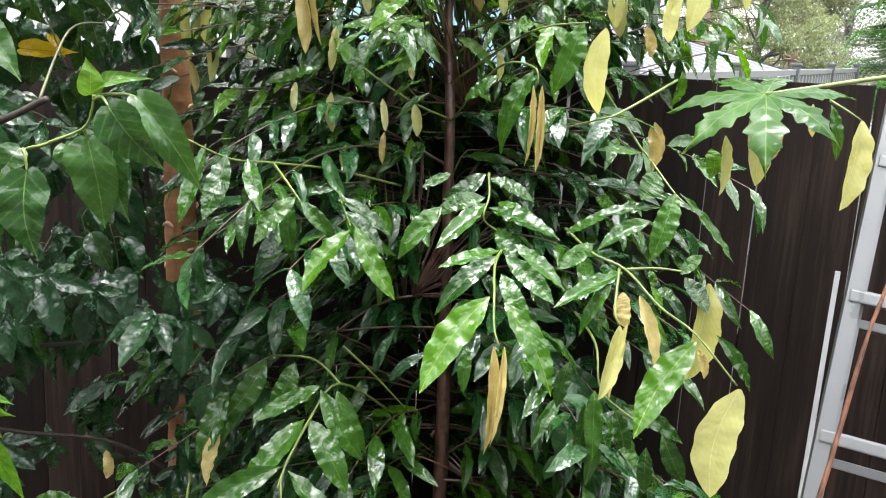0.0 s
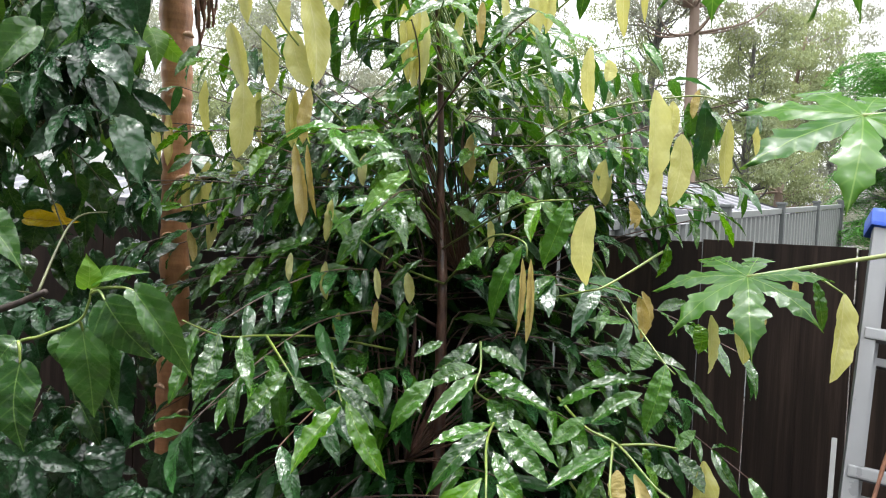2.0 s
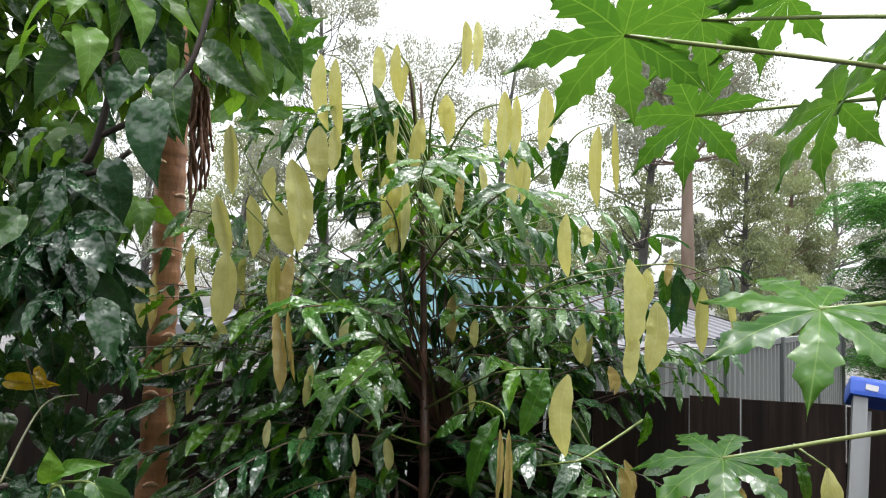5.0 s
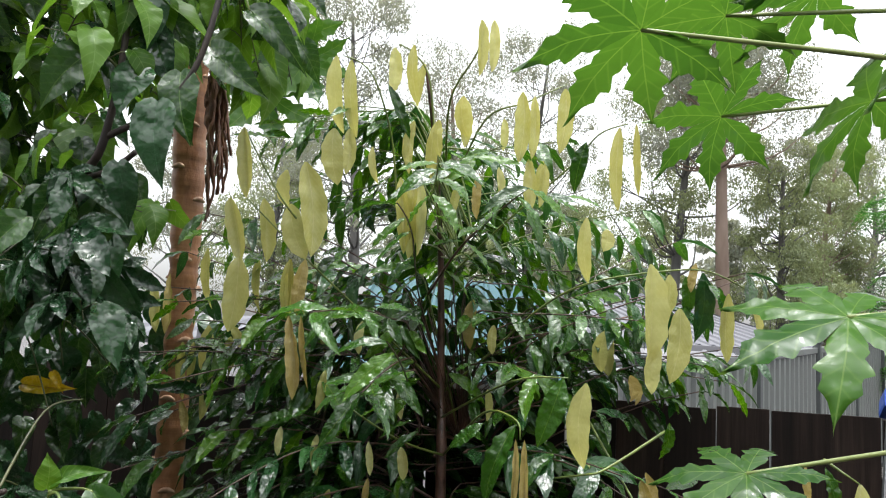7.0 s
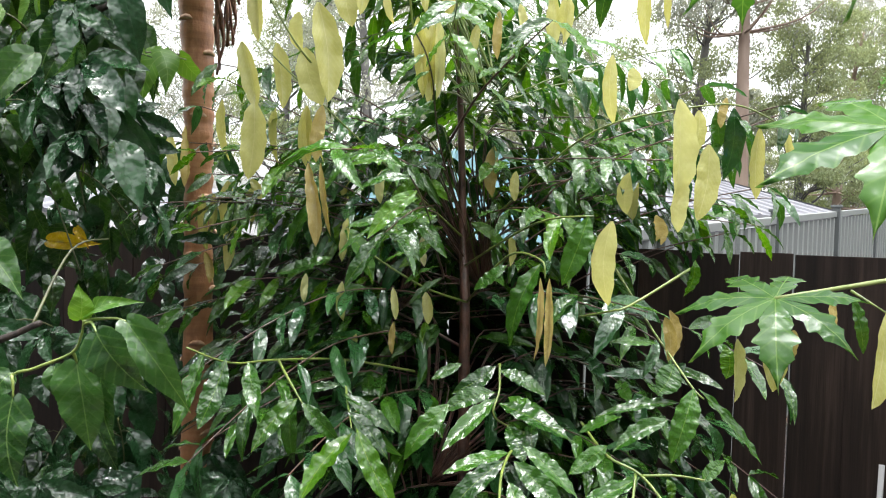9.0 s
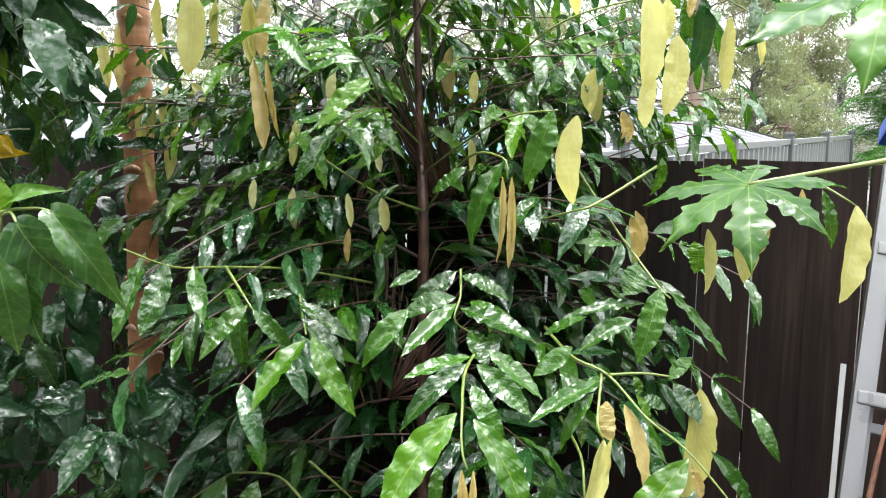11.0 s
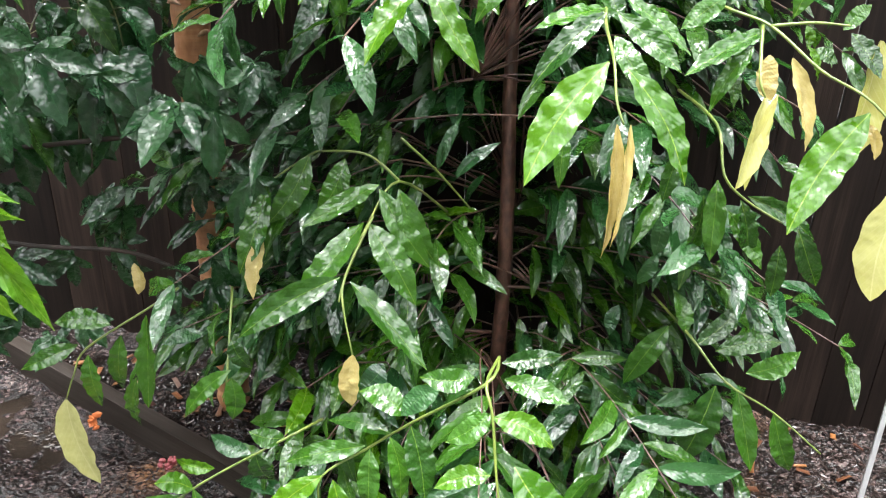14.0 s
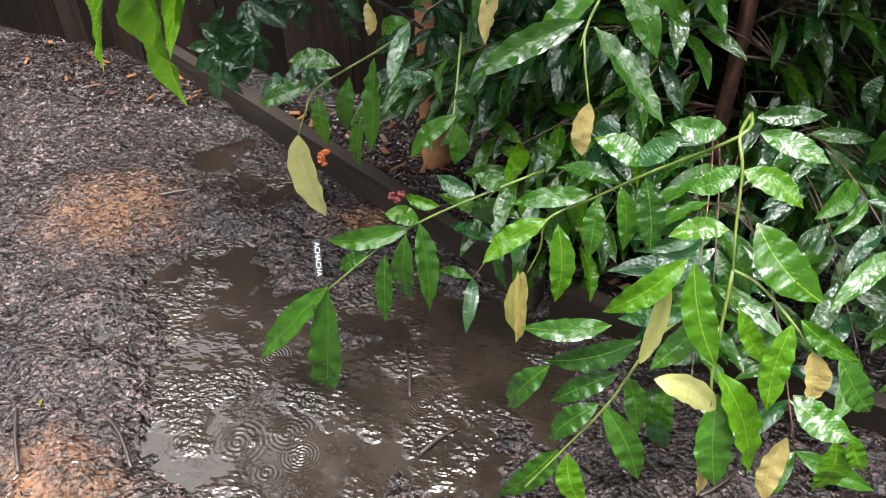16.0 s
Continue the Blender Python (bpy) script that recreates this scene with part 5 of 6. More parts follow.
spray(tree,
      [[(0.02, 2.28, 1.90), (-0.19, 2.12, 2.09), (-0.34, 1.97, 2.23), (-0.49, 1.92, 2.37)],
       [(-0.31, 1.97, 2.27), (-0.40, 1.93, 2.37), (-0.50, 1.90, 2.54)]],
      [("C", -0.50, 1.90, 2.54, -0.48, 1.90, 2.36, 4.9),
       ("C", -0.35, 1.95, 2.47, -0.32, 1.95, 2.23, 8.7),
       ("C", -0.40, 1.96, 2.45, -0.39, 1.96, 2.35, 5.0),
       ("C", -0.38, 1.95, 2.36, -0.33, 1.94, 2.22, 7.5),
       ("C", -0.52, 1.90, 2.36, -0.48, 1.90, 2.20, 5.5),
       ("C", -0.45, 1.95, 2.37, -0.43, 1.95, 2.21, 5.3),
       ("C", -0.47, 1.85, 2.21, -0.48, 1.85, 2.03, 7.5),
       ("C", -0.37, 1.95, 2.22, -0.37, 1.95, 2.07, 3.7),
       ("T", -0.33, 1.94, 2.22, -0.34, 1.94, 2.08, 4.3),
       ("T", -0.36, 1.94, 2.08, -0.33, 1.94, 1.88, 4.0),
       ("T", -0.33, 1.94, 2.08, -0.30, 1.94, 1.90, 2.1)])
spray(tree,
      [[(0.04, 2.20, 2.24), (0.17, 2.05, 2.36), (0.32, 1.95, 2.49), (0.38, 1.90, 2.56), (0.45, 1.90, 2.59)],
       [(0.02, 2.12, 2.46), (0.10, 1.95, 2.60), (0.20, 1.92, 2.64), (0.30, 1.95, 2.70)],
       [(0.00, 2.10, 2.50), (0.01, 1.90, 2.63), (0.07, 1.82, 2.72), (0.09, 1.80, 2.79)]],
      [("C", 0.19, 1.90, 2.66, 0.19, 1.90, 2.48, 5.1),
       ("C", 0.22, 1.90, 2.65, 0.22, 1.90, 2.49, 3.4),
       ("C", 0.30, 1.95, 2.69, 0.29, 1.95, 2.52, 5.3),
       ("C", 0.08, 1.80, 2.80, 0.08, 1.80, 2.66, 3.6),
       ("C", 0.11, 1.80, 2.80, 0.11, 1.80, 2.67, 3.3),
       ("C", 0.43, 1.90, 2.58, 0.43, 1.90, 2.37, 4.3),
       ("C", 0.47, 1.90, 2.59, 0.48, 1.90, 2.41, 2.3),
       ("C", 0.21, 1.90, 2.49, 0.22, 1.90, 2.36, 3.6),
       ("C", 0.25, 1.90, 2.48, 0.24, 1.90, 2.37, 3.1),
       ("C", 0.04, 1.95, 2.66, 0.06, 1.95, 2.55, 4.7),
       ("G", 0.35, 1.90, 2.54, 0.32, 1.90, 2.41, 5.1)])
spray(tree,
      [[(0.02, 2.28, 1.90), (0.15, 2.20, 2.02), (0.27, 2.05, 2.14), (0.38, 1.95, 2.20), (0.55, 1.88, 2.23), (0.64, 1.86, 2.23), (0.73, 1.86, 2.19)]],
      [("C", 0.50, 1.85, 2.24, 0.50, 1.85, 2.01, 8.1),
       ("C", 0.57, 1.85, 2.14, 0.55, 1.85, 1.97, 6.8),
       ("C", 0.52, 1.85, 2.06, 0.51, 1.85, 1.94, 4.9),
       ("C", 0.55, 1.87, 2.22, 0.54, 1.87, 2.12, 4.1),
       ("C", 0.68, 1.85, 2.18, 0.68, 1.85, 2.02, 4.4),
       ("C", 0.73, 1.85, 2.18, 0.75, 1.85, 2.08, 2.8),
       ("T", 0.61, 1.87, 2.25, 0.60, 1.87, 2.18, 2.5),
       ("D", 0.63, 1.88, 2.23, 0.63, 1.88, 2.05, 6.7),
       ("G", 0.59, 1.88, 2.22, 0.61, 1.88, 2.13, 4.2),
       ("C", 0.43, 2.00, 2.09, 0.42, 2.00, 1.98, 5.2),
       ("T", 0.47, 1.90, 1.98, 0.47, 1.90, 1.92, 3.3)])
spray(tree,
      [],
      [("C", 0.35, 1.78, 1.96, 0.35, 1.78, 1.77, 6.7)])
spray(tree,
      [[(0.03, 2.22, 1.73), (0.13, 1.95, 1.87), (0.20, 1.80, 1.87), (0.21, 1.78, 1.83)],
       [(0.02, 2.25, 1.83), (0.19, 1.90, 1.95), (0.31, 1.78, 1.97)],
       [(0.03, 2.22, 1.73), (-0.09, 2.10, 1.78), (-0.24, 2.02, 1.88), (-0.28, 2.00, 1.93)]],
      [("T", 0.20, 1.78, 1.83, 0.19, 1.78, 1.65, 2.1),
       ("T", 0.22, 1.78, 1.83, 0.22, 1.78, 1.64, 2.2),
       ("G", 0.20, 1.80, 1.86, 0.10, 1.75, 1.69, 7.0),
       ("G", 0.30, 1.78, 1.97, 0.25, 1.75, 1.81, 6.5),
       ("F", -0.28, 2.00, 1.93, -0.18, 1.95, 1.80, 6.0),
       ("G", -0.34, 1.98, 1.99, -0.43, 1.92, 1.87, 5.7),
       ("G", -0.31, 2.00, 1.85, -0.44, 1.96, 1.81, 4.9),
       ("G", 0.13, 1.90, 1.85, 0.04, 1.90, 1.80, 4.7),
       ("D", -0.13, 2.10, 1.85, -0.21, 2.05, 1.76, 5.1)])
spray(tree,
      [[(0.54, 1.85, 1.86), (0.40, 1.78, 1.78), (0.35, 1.80, 1.76), (0.24, 2.00, 1.71)],
       [(0.85, 1.75, 1.83), (0.87, 1.71, 1.81), (0.90, 1.70, 1.79)]],
      [("C", 0.59, 1.50, 1.80, 0.60, 1.48, 1.66, 5.6),
       ("C", 0.54, 1.50, 1.75, 0.53, 1.48, 1.64, 3.4),
       ("T", 0.64, 1.50, 1.77, 0.63, 1.49, 1.71, 4.0),
       ("C", 0.90, 1.70, 1.79, 0.86, 1.66, 1.60, 7.1),
       ("T", 0.79, 1.70, 1.82, 0.80, 1.70, 1.75, 2.0),
       ("G", 0.83, 1.70, 1.82, 0.87, 1.68, 1.70, 3.3),
       ("T", 0.49, 1.85, 1.75, 0.50, 1.85, 1.65, 3.6),
       ("F", 0.55, 1.85, 1.88, 0.54, 1.85, 1.79, 4.2),
       ("F", 0.55, 1.60, 1.72, 0.55, 1.58, 1.66, 4.9)])

# further limp leaves about the crown
spray(tree,
      [],
      [("C", -0.77, 2.10, 2.16, -0.75, 2.09, 2.02, 3.8),
       ("T", -0.73, 2.10, 2.18, -0.72, 2.09, 2.02, 2.7),
       ("C", -0.66, 2.05, 2.00, -0.64, 2.04, 1.85, 3.1),
       ("C", -0.63, 2.05, 2.00, -0.63, 2.04, 1.90, 2.8),
       ("T", -0.65, 2.05, 1.85, -0.63, 2.04, 1.77, 2.8),
       ("C", -0.65, 2.15, 2.26, -0.63, 2.14, 2.09, 4.5),
       ("C", -0.68, 2.30, 2.05, -0.65, 2.29, 1.88, 5.9),
       ("C", -0.49, 2.10, 2.24, -0.48, 2.09, 2.08, 3.8),
       ("C", -0.34, 2.30, 2.09, -0.33, 2.29, 1.99, 3.5),
       ("C", -0.17, 2.30, 1.81, -0.16, 2.29, 1.74, 3.1),
       ("T", 0.09, 2.20, 2.16, 0.09, 2.19, 2.02, 5.0)])
spray(tree,
      [],
      [("C", 0.46, 2.15, 2.09, 0.46, 2.14, 1.97, 5.2),
       ("C", 0.37, 2.00, 2.37, 0.38, 1.99, 2.20, 4.5),
       ("C", -0.09, 2.00, 2.55, -0.09, 1.99, 2.46, 2.7),
       ("C", -0.19, 2.00, 2.53, -0.17, 1.99, 2.43, 3.0),
       ("C", -0.02, 2.00, 2.61, -0.01, 1.99, 2.51, 3.3),
       ("C", 0.04, 2.00, 2.44, 0.03, 1.99, 2.36, 3.0),
       ("T", 0.09, 2.00, 2.47, 0.09, 1.99, 2.35, 3.0),
       ("C", 0.15, 2.00, 2.62, 0.15, 1.99, 2.53, 2.7),
       ("C", 0.14, 2.00, 2.49, 0.15, 1.99, 2.40, 2.7),
       ("C", 0.04, 1.98, 2.67, 0.05, 1.97, 2.53, 4.5),
       ("T", 0.62, 1.90, 2.25, 0.60, 1.89, 2.18, 2.3)])
spray(tree,
      [],
      [("T", 0.48, 1.95, 1.98, 0.49, 1.94, 1.91, 3.5),
       ("C", -0.37, 1.96, 2.22, -0.36, 1.95, 2.08, 3.2),
       ("C", -0.34, 1.96, 2.21, -0.33, 1.95, 2.08, 2.9),
       ("C", 0.22, 1.95, 2.50, 0.22, 1.94, 2.37, 3.5),
       ("C", 0.25, 1.95, 2.50, 0.25, 1.94, 2.39, 3.2),
       ("C", 0.43, 2.05, 2.35, 0.42, 2.04, 2.29, 4.6),
       ("C", -0.58, 2.20, 2.05, -0.55, 2.19, 1.99, 3.3),
       ("C", -0.07, 1.99, 2.45, -0.07, 1.98, 2.24, 3.3),
       ("C", -0.11, 1.99, 2.45, -0.09, 1.98, 2.25, 4.2)])

spray(tree,
      [],
      [("C", -0.28, 2.00, 1.79, -0.27, 1.99, 1.69, 3.0),
       ("C", -0.24, 2.00, 1.66, -0.24, 1.99, 1.60, 2.4),
       ("C", -0.15, 2.00, 1.78, -0.14, 1.99, 1.70, 2.4),
       ("C", -0.07, 2.02, 1.77, -0.06, 2.01, 1.69, 3.4),
       ("C", -0.36, 1.95, 1.81, -0.36, 1.94, 1.74, 2.4),
       ("C", -0.27, 2.00, 1.95, -0.28, 1.99, 1.84, 3.0),
       ("C", -0.61, 2.10, 1.94, -0.61, 2.09, 1.80, 4.1),
       ("C", -0.55, 2.10, 2.02, -0.54, 2.09, 1.93, 4.1),
       ("T", -0.14, 1.95, 1.70, -0.14, 1.94, 1.62, 2.1),
       ("C", 0.38, 1.95, 1.78, 0.39, 1.94, 1.71, 2.7),
       ("T", 0.51, 1.90, 1.76, 0.52, 1.89, 1.66, 3.8)])
spray(tree,
      [],
      [("C", -0.20, 2.10, 2.08, -0.20, 2.09, 1.99, 3.2),
       ("C", 0.14, 2.10, 1.92, 0.14, 2.09, 1.84, 2.9),
       ("C", -0.09, 2.10, 1.91, -0.08, 2.09, 1.83, 2.6),
       ("C", 0.15, 2.15, 2.09, 0.15, 2.14, 2.01, 3.3)])

# ---- papaya with bare tan trunk ----
papaya = thing("papaya_tree", (-0.8, 2.45, 0.04), "papaya with bare tan trunk ringed by leaf scars", "tree")
PTR = [(-0.79, 2.45, 0.02), (-0.80, 2.45, 0.6), (-0.805, 2.45, 1.2), (-0.82, 2.45, 1.9), (-0.835, 2.45, 2.4), (-0.88, 2.45, 3.1), (-0.9, 2.45, 3.7)]
pl = smooth_line(PTR, 26)
verts, faces = [], []
for i, p in enumerate(pl):
    f = i / (len(pl) - 1)
    r = 0.05 + 0.006 * math.sin(f * 9) + 0.0022 * math.sin(i * 1.7) + 0.0012 * math.sin(i * 4.1)
    for k in range(20):
        a = k * 6.2832 / 20
        q = r * (1 + 0.03 * math.sin(2 * a + f * 8) + 0.02 * noise.noise((math.cos(a) * 2, math.sin(a) * 2, p.z * 9)))
        verts.append((p.x + q * math.cos(a), p.y + q * math.sin(a), p.z))
faces = [(i * 20 + k, i * 20 + (k + 1) % 20, (i + 1) * 20 + (k + 1) % 20, (i + 1) * 20 + k) for i in range(len(pl) - 1) for k in range(20)]
from_here(papaya, mesh_object("trunk", data_mesh("trunk", verts, faces), M_PAPTRUNK, papaya))
rp = random.Random(8)
for k in range(40):
    z = 1.0 + 0.055 * k + rp.uniform(-0.015, 0.015)
    p = min(pl, key=lambda q: abs(q.z - z))
    a = k * 2.4 + rp.uniform(-0.2, 0.2)
    bm = bmesh.new()
    bmesh.ops.create_uvsphere(bm, u_segments=10, v_segments=6, radius=1.0)
    for v in bm.verts:
        v.co.z = v.co.z * 0.008 - 0.009 * v.co.x ** 2
        v.co.x *= 0.027
        v.co.y *= 0.006
    ob = part("leaf_scar", bm, M_SCAR, papaya, "", True)
    from_here(papaya, ob)
    ob.matrix_basis = Matrix.Translation(p + Vector((math.cos(a), math.sin(a), 0)) * 0.049) @ Matrix.Rotation(a - math.pi / 2, 4, "Z")


def papaya_leaf(parent, root, centre, towards, face, size, k, sag=0.04):
    """A lobed blade on its long stalk."""
    r, c = Vector(root), Vector(centre)
    stalk = tube("leaf_stalk", [r, r.lerp(c, 0.5) + Vector((0, 0, sag)), c], 0.0075, 0.0038, M_PETIOLE, parent, "", 8, 8)
    from_here(parent, stalk)
    m = leaf_pose(c, c + Vector(towards).normalized() * size, face)
    put_leaf(PAPAYA[k % 3], m, parent, "lobed_leaf")


for k, (x, y, z, size) in enumerate(((-0.755, 2.6, 3.04, 0.24), (-0.62, 2.65, 3.08, 0.26), (-0.66, 2.6, 2.86, 0.22), (-0.53, 2.6, 2.98, 0.2), (-0.84, 2.55, 3.12, 0.24), (-0.72, 2.3, 3.2, 0.26), (-1.0, 2.4, 3.1, 0.25), (-1.15, 2.6, 2.95, 0.24))):
    papaya_leaf(papaya, (-0.885, 2.45, 3.3), (x, y, z), (x + 0.86, y - 2.6, -0.9), (0.2 + x, 0.6, 0.75), size, k, 0.08)

young = thing("papaya_plant", (1.75, 1.55, 0.02), "papaya plant with big lobed green leaves on long stalks", "papaya")
STEM = [(1.75, 1.55, 0.0), (1.76, 1.55, 1.0), (1.75, 1.55, 2.6)]
from_here(young, tube("trunk", STEM, 0.06, 0.04, M_PAPTRUNK, young, "", 14, 10, 0.03))
papaya_leaf(young, (1.75, 1.55, 1.95), (0.586, 1.45, 1.83), (-1, -0.35, -0.4), (0.0, -0.3, 0.93), 0.19, 0)
papaya_leaf(young, (1.75, 1.5, 2.15), (0.64, 1.183, 2.095), (-1, -0.2, -0.35), (0.0, -0.5, 0.86), 0.21, 1)
papaya_leaf(young, (1.75, 1.6, 2.6), (0.706, 2.0, 2.65), (-0.9, -0.2, -0.05), (0.0, 0.62, 0.78), 0.24, 2)
papaya_leaf(young, (1.75, 1.5, 2.45), (0.345, 1.25, 2.55), (-1, 0.1, -0.1), (0.0, 0.45, 0.88), 0.22, 0)
papaya_leaf(young, (1.75, 1.55, 2.7), (0.59, 1.6, 2.74), (-0.9, 0.2, -0.1), (0.0, 0.5, 0.86), 0.22, 1)
papaya_leaf(young, (1.75, 1.55, 2.6), (0.96, 1.75, 2.62), (-0.8, -0.3, -0.3), (0.0, 0.6, 0.8), 0.26, 2)
papaya_leaf(young, (1.75, 1.5, 2.8), (0.78, 1.6, 2.8), (-0.8, -0.3, -0.2), (0.0, 0.5, 0.85), 0.24, 1)
papaya_leaf(young, (1.75, 1.5, 2.7), (0.95, 1.4, 2.66), (-0.7, -0.3, -0.2), (0.1, 0.5, 0.85), 0.24, 0)

# ---- mulberry ----
mulberry = thing("mulberry_tree", (-2.4, 1.9, 0.0), "mulberry tree with broad toothed leaves and dark crooked branches", "tree")
rm = random.Random(31)
limbs = ([(-2.4, 1.9, -0.02), (-2.3, 1.85, 0.9), (-1.9, 1.8, 1.5), (-1.3, 1.7, 1.9), (-0.83, 1.62, 2.15), (-0.66, 1.45, 2.3), (-0.6, 1.4, 2.37), (-0.58, 1.4, 2.6), (-0.6, 1.45, 3.2)],
         [(-0.6, 1.4, 2.37), (-0.5, 1.4, 2.43), (-0.44, 1.4, 2.52), (-0.41, 1.42, 2.7), (-0.38, 1.5, 3.1)],
         [(-1.9, 1.75, 1.5), (-1.3, 1.6, 1.6), (-0.8, 1.35, 1.7), (-0.62, 1.25, 1.76)],
         [(-2.3, 1.85, 0.9), (-1.6, 1.9, 1.05), (-1.0, 1.9, 1.12), (-0.62, 1.87, 1.18)],
         [(-1.9, 1.75, 1.5), (-1.5, 1.8, 2.0), (-1.3, 1.9, 2.6), (-1.2, 2.0, 3.2)],
         [(-1.6, 1.9, 1.05), (-1.2, 2.0, 0.85), (-0.9, 2.05, 0.8), (-0.75, 2.1, 0.7)],
         [(-1.9, 1.75, 1.5), (-1.5, 1.3, 1.6), (-1.1, 0.95, 1.6), (-0.75, 0.88, 1.42)],
         [(-0.66, 1.45, 2.3), (-0.58, 1.4, 2.31), (-0.53, 1.38, 2.34)])
items, twig_verts, twig_faces, limb_points = [], [], [], []


def clear_of_trunk(p):
    """Keeps the papaya trunk and the yellow leaf free of foliage."""
    if 1.72 < p.z < 2.02 and abs((p.x - 0.05) / p.y + 0.51) < 0.08:
        return False
    return p.z > 2.34 or p.x < 0.07 - 0.388 * p.y or p.z < 1.2


def leafy_twig(rnd, end, kinds, count, size):
    """A twig from the nearest limb with leaves on stalks round it."""
    root = min(limb_points, key=lambda q: (q - end).length)
    if (root - end).length < 0.06:
        return
    line = smooth_line([root, root.lerp(end, 0.5) + Vector((rnd.uniform(-0.03, 0.03), rnd.uniform(-0.03, 0.03), 0.05)), end], 6)
    tube_data(twig_verts, twig_faces, line, 0.0027, 0.0014, 5)
    length = (root - end).length
    first = max(0.15, 1 - 0.32 / length)
    for k in range(count):
        p = line[min(int((first + (1 - first) * (k + 0.6) / count) * 12), 12)]
        a = k * 2.4 + rnd.uniform(-0.4, 0.4)
        out = Vector((math.cos(a), 0.8 * math.sin(a) - 0.2, rnd.uniform(-0.1, 0.5))).normalized()
        q = p + out * rnd.uniform(0.025, 0.05)
        tip = q + Vector((0.6 * out.x + rnd.gauss(0, 0.15), 0.4 * out.y - 0.12, -rnd.uniform(0.35, 1.0))).normalized() * size * rnd.uniform(0.7, 1.2)
        if q.y < 1.25 or not clear_of_trunk(q) or not clear_of_trunk(q.lerp(tip, 0.6)):
            continue
        tube_data(twig_verts, twig_faces, [p, p.lerp(q, 0.5) + Vector((0, 0, 0.004)), q], 0.0017, 0.0013, 4)
        items.append((rnd.choice(KINDS[rnd.choice(kinds)]), leaf_pose(q, tip, (0.6 * out.x + rnd.gauss(0, 0.45), rnd.gauss(-0.6, 0.4), rnd.gauss(0.45, 0.4)), rnd.uniform(0.85, 1.1))))


for k, pts in enumerate(limbs):
    from_here(mulberry, tube("limb" if k else "trunk", pts, (0.016, 0.0065, 0.009, 0.007, 0.012, 0.006, 0.007, 0.006)[k], 0.005, M_DARKBARK, mulberry, "", 9, 7, 0.1))
    if k != 6:
        limb_points += smooth_line(pts, 10)[6:]
# upper and rear twigs get more V leaves, whose colour holds the back light
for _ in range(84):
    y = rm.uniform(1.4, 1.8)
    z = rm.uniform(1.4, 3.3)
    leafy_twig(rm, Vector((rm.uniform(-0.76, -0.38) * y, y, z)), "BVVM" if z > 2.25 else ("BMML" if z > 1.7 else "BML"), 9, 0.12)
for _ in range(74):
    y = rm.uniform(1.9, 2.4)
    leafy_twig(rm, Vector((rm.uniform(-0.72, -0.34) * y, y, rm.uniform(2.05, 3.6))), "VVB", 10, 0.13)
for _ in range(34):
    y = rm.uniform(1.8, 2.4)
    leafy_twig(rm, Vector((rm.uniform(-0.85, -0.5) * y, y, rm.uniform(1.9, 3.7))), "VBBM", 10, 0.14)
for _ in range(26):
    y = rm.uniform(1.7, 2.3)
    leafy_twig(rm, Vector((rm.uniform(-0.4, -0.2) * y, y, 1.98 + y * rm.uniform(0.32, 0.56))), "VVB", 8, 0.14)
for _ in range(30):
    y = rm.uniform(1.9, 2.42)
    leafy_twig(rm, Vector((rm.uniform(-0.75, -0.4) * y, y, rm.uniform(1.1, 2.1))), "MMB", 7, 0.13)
for _ in range(165):
    p = Vector((rm.uniform(-1.5, -0.45), rm.uniform(1.8, 2.35), rm.uniform(0.45, 1.35)))
    L = rm.uniform(0.09, 0.15)
    if p.z < 1.0 and p.y < 2.12:
        continue
    items.append((rm.choice(LOBED), leaf_pose(p, p + Vector((rm.gauss(0, 0.5), rm.gauss(-0.2, 0.4), -rm.uniform(0.2, 1))).normalized() * L, (rm.gauss(0, 0.4), -0.6, 0.7))))
for _ in range(70):
    y = rm.uniform(2.25, 2.46)
    p = Vector((0.05 - rm.uniform(0.42, 0.64) * y, y, rm.uniform(1.7, 2.4)))
    items.append((rm.choice(BROAD + BROADDEEP), leaf_pose(p, p + Vector((rm.gauss(0, 0.5), rm.gauss(-0.2, 0.3), -rm.uniform(0.3, 1))).normalized() * 0.13, (rm.gauss(0, 0.6), -0.9, 0.4))))
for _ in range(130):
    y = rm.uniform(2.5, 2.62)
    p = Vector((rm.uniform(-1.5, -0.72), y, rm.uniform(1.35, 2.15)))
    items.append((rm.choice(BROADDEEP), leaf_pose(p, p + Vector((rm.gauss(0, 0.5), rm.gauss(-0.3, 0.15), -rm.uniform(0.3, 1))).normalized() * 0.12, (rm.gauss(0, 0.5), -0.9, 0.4))))
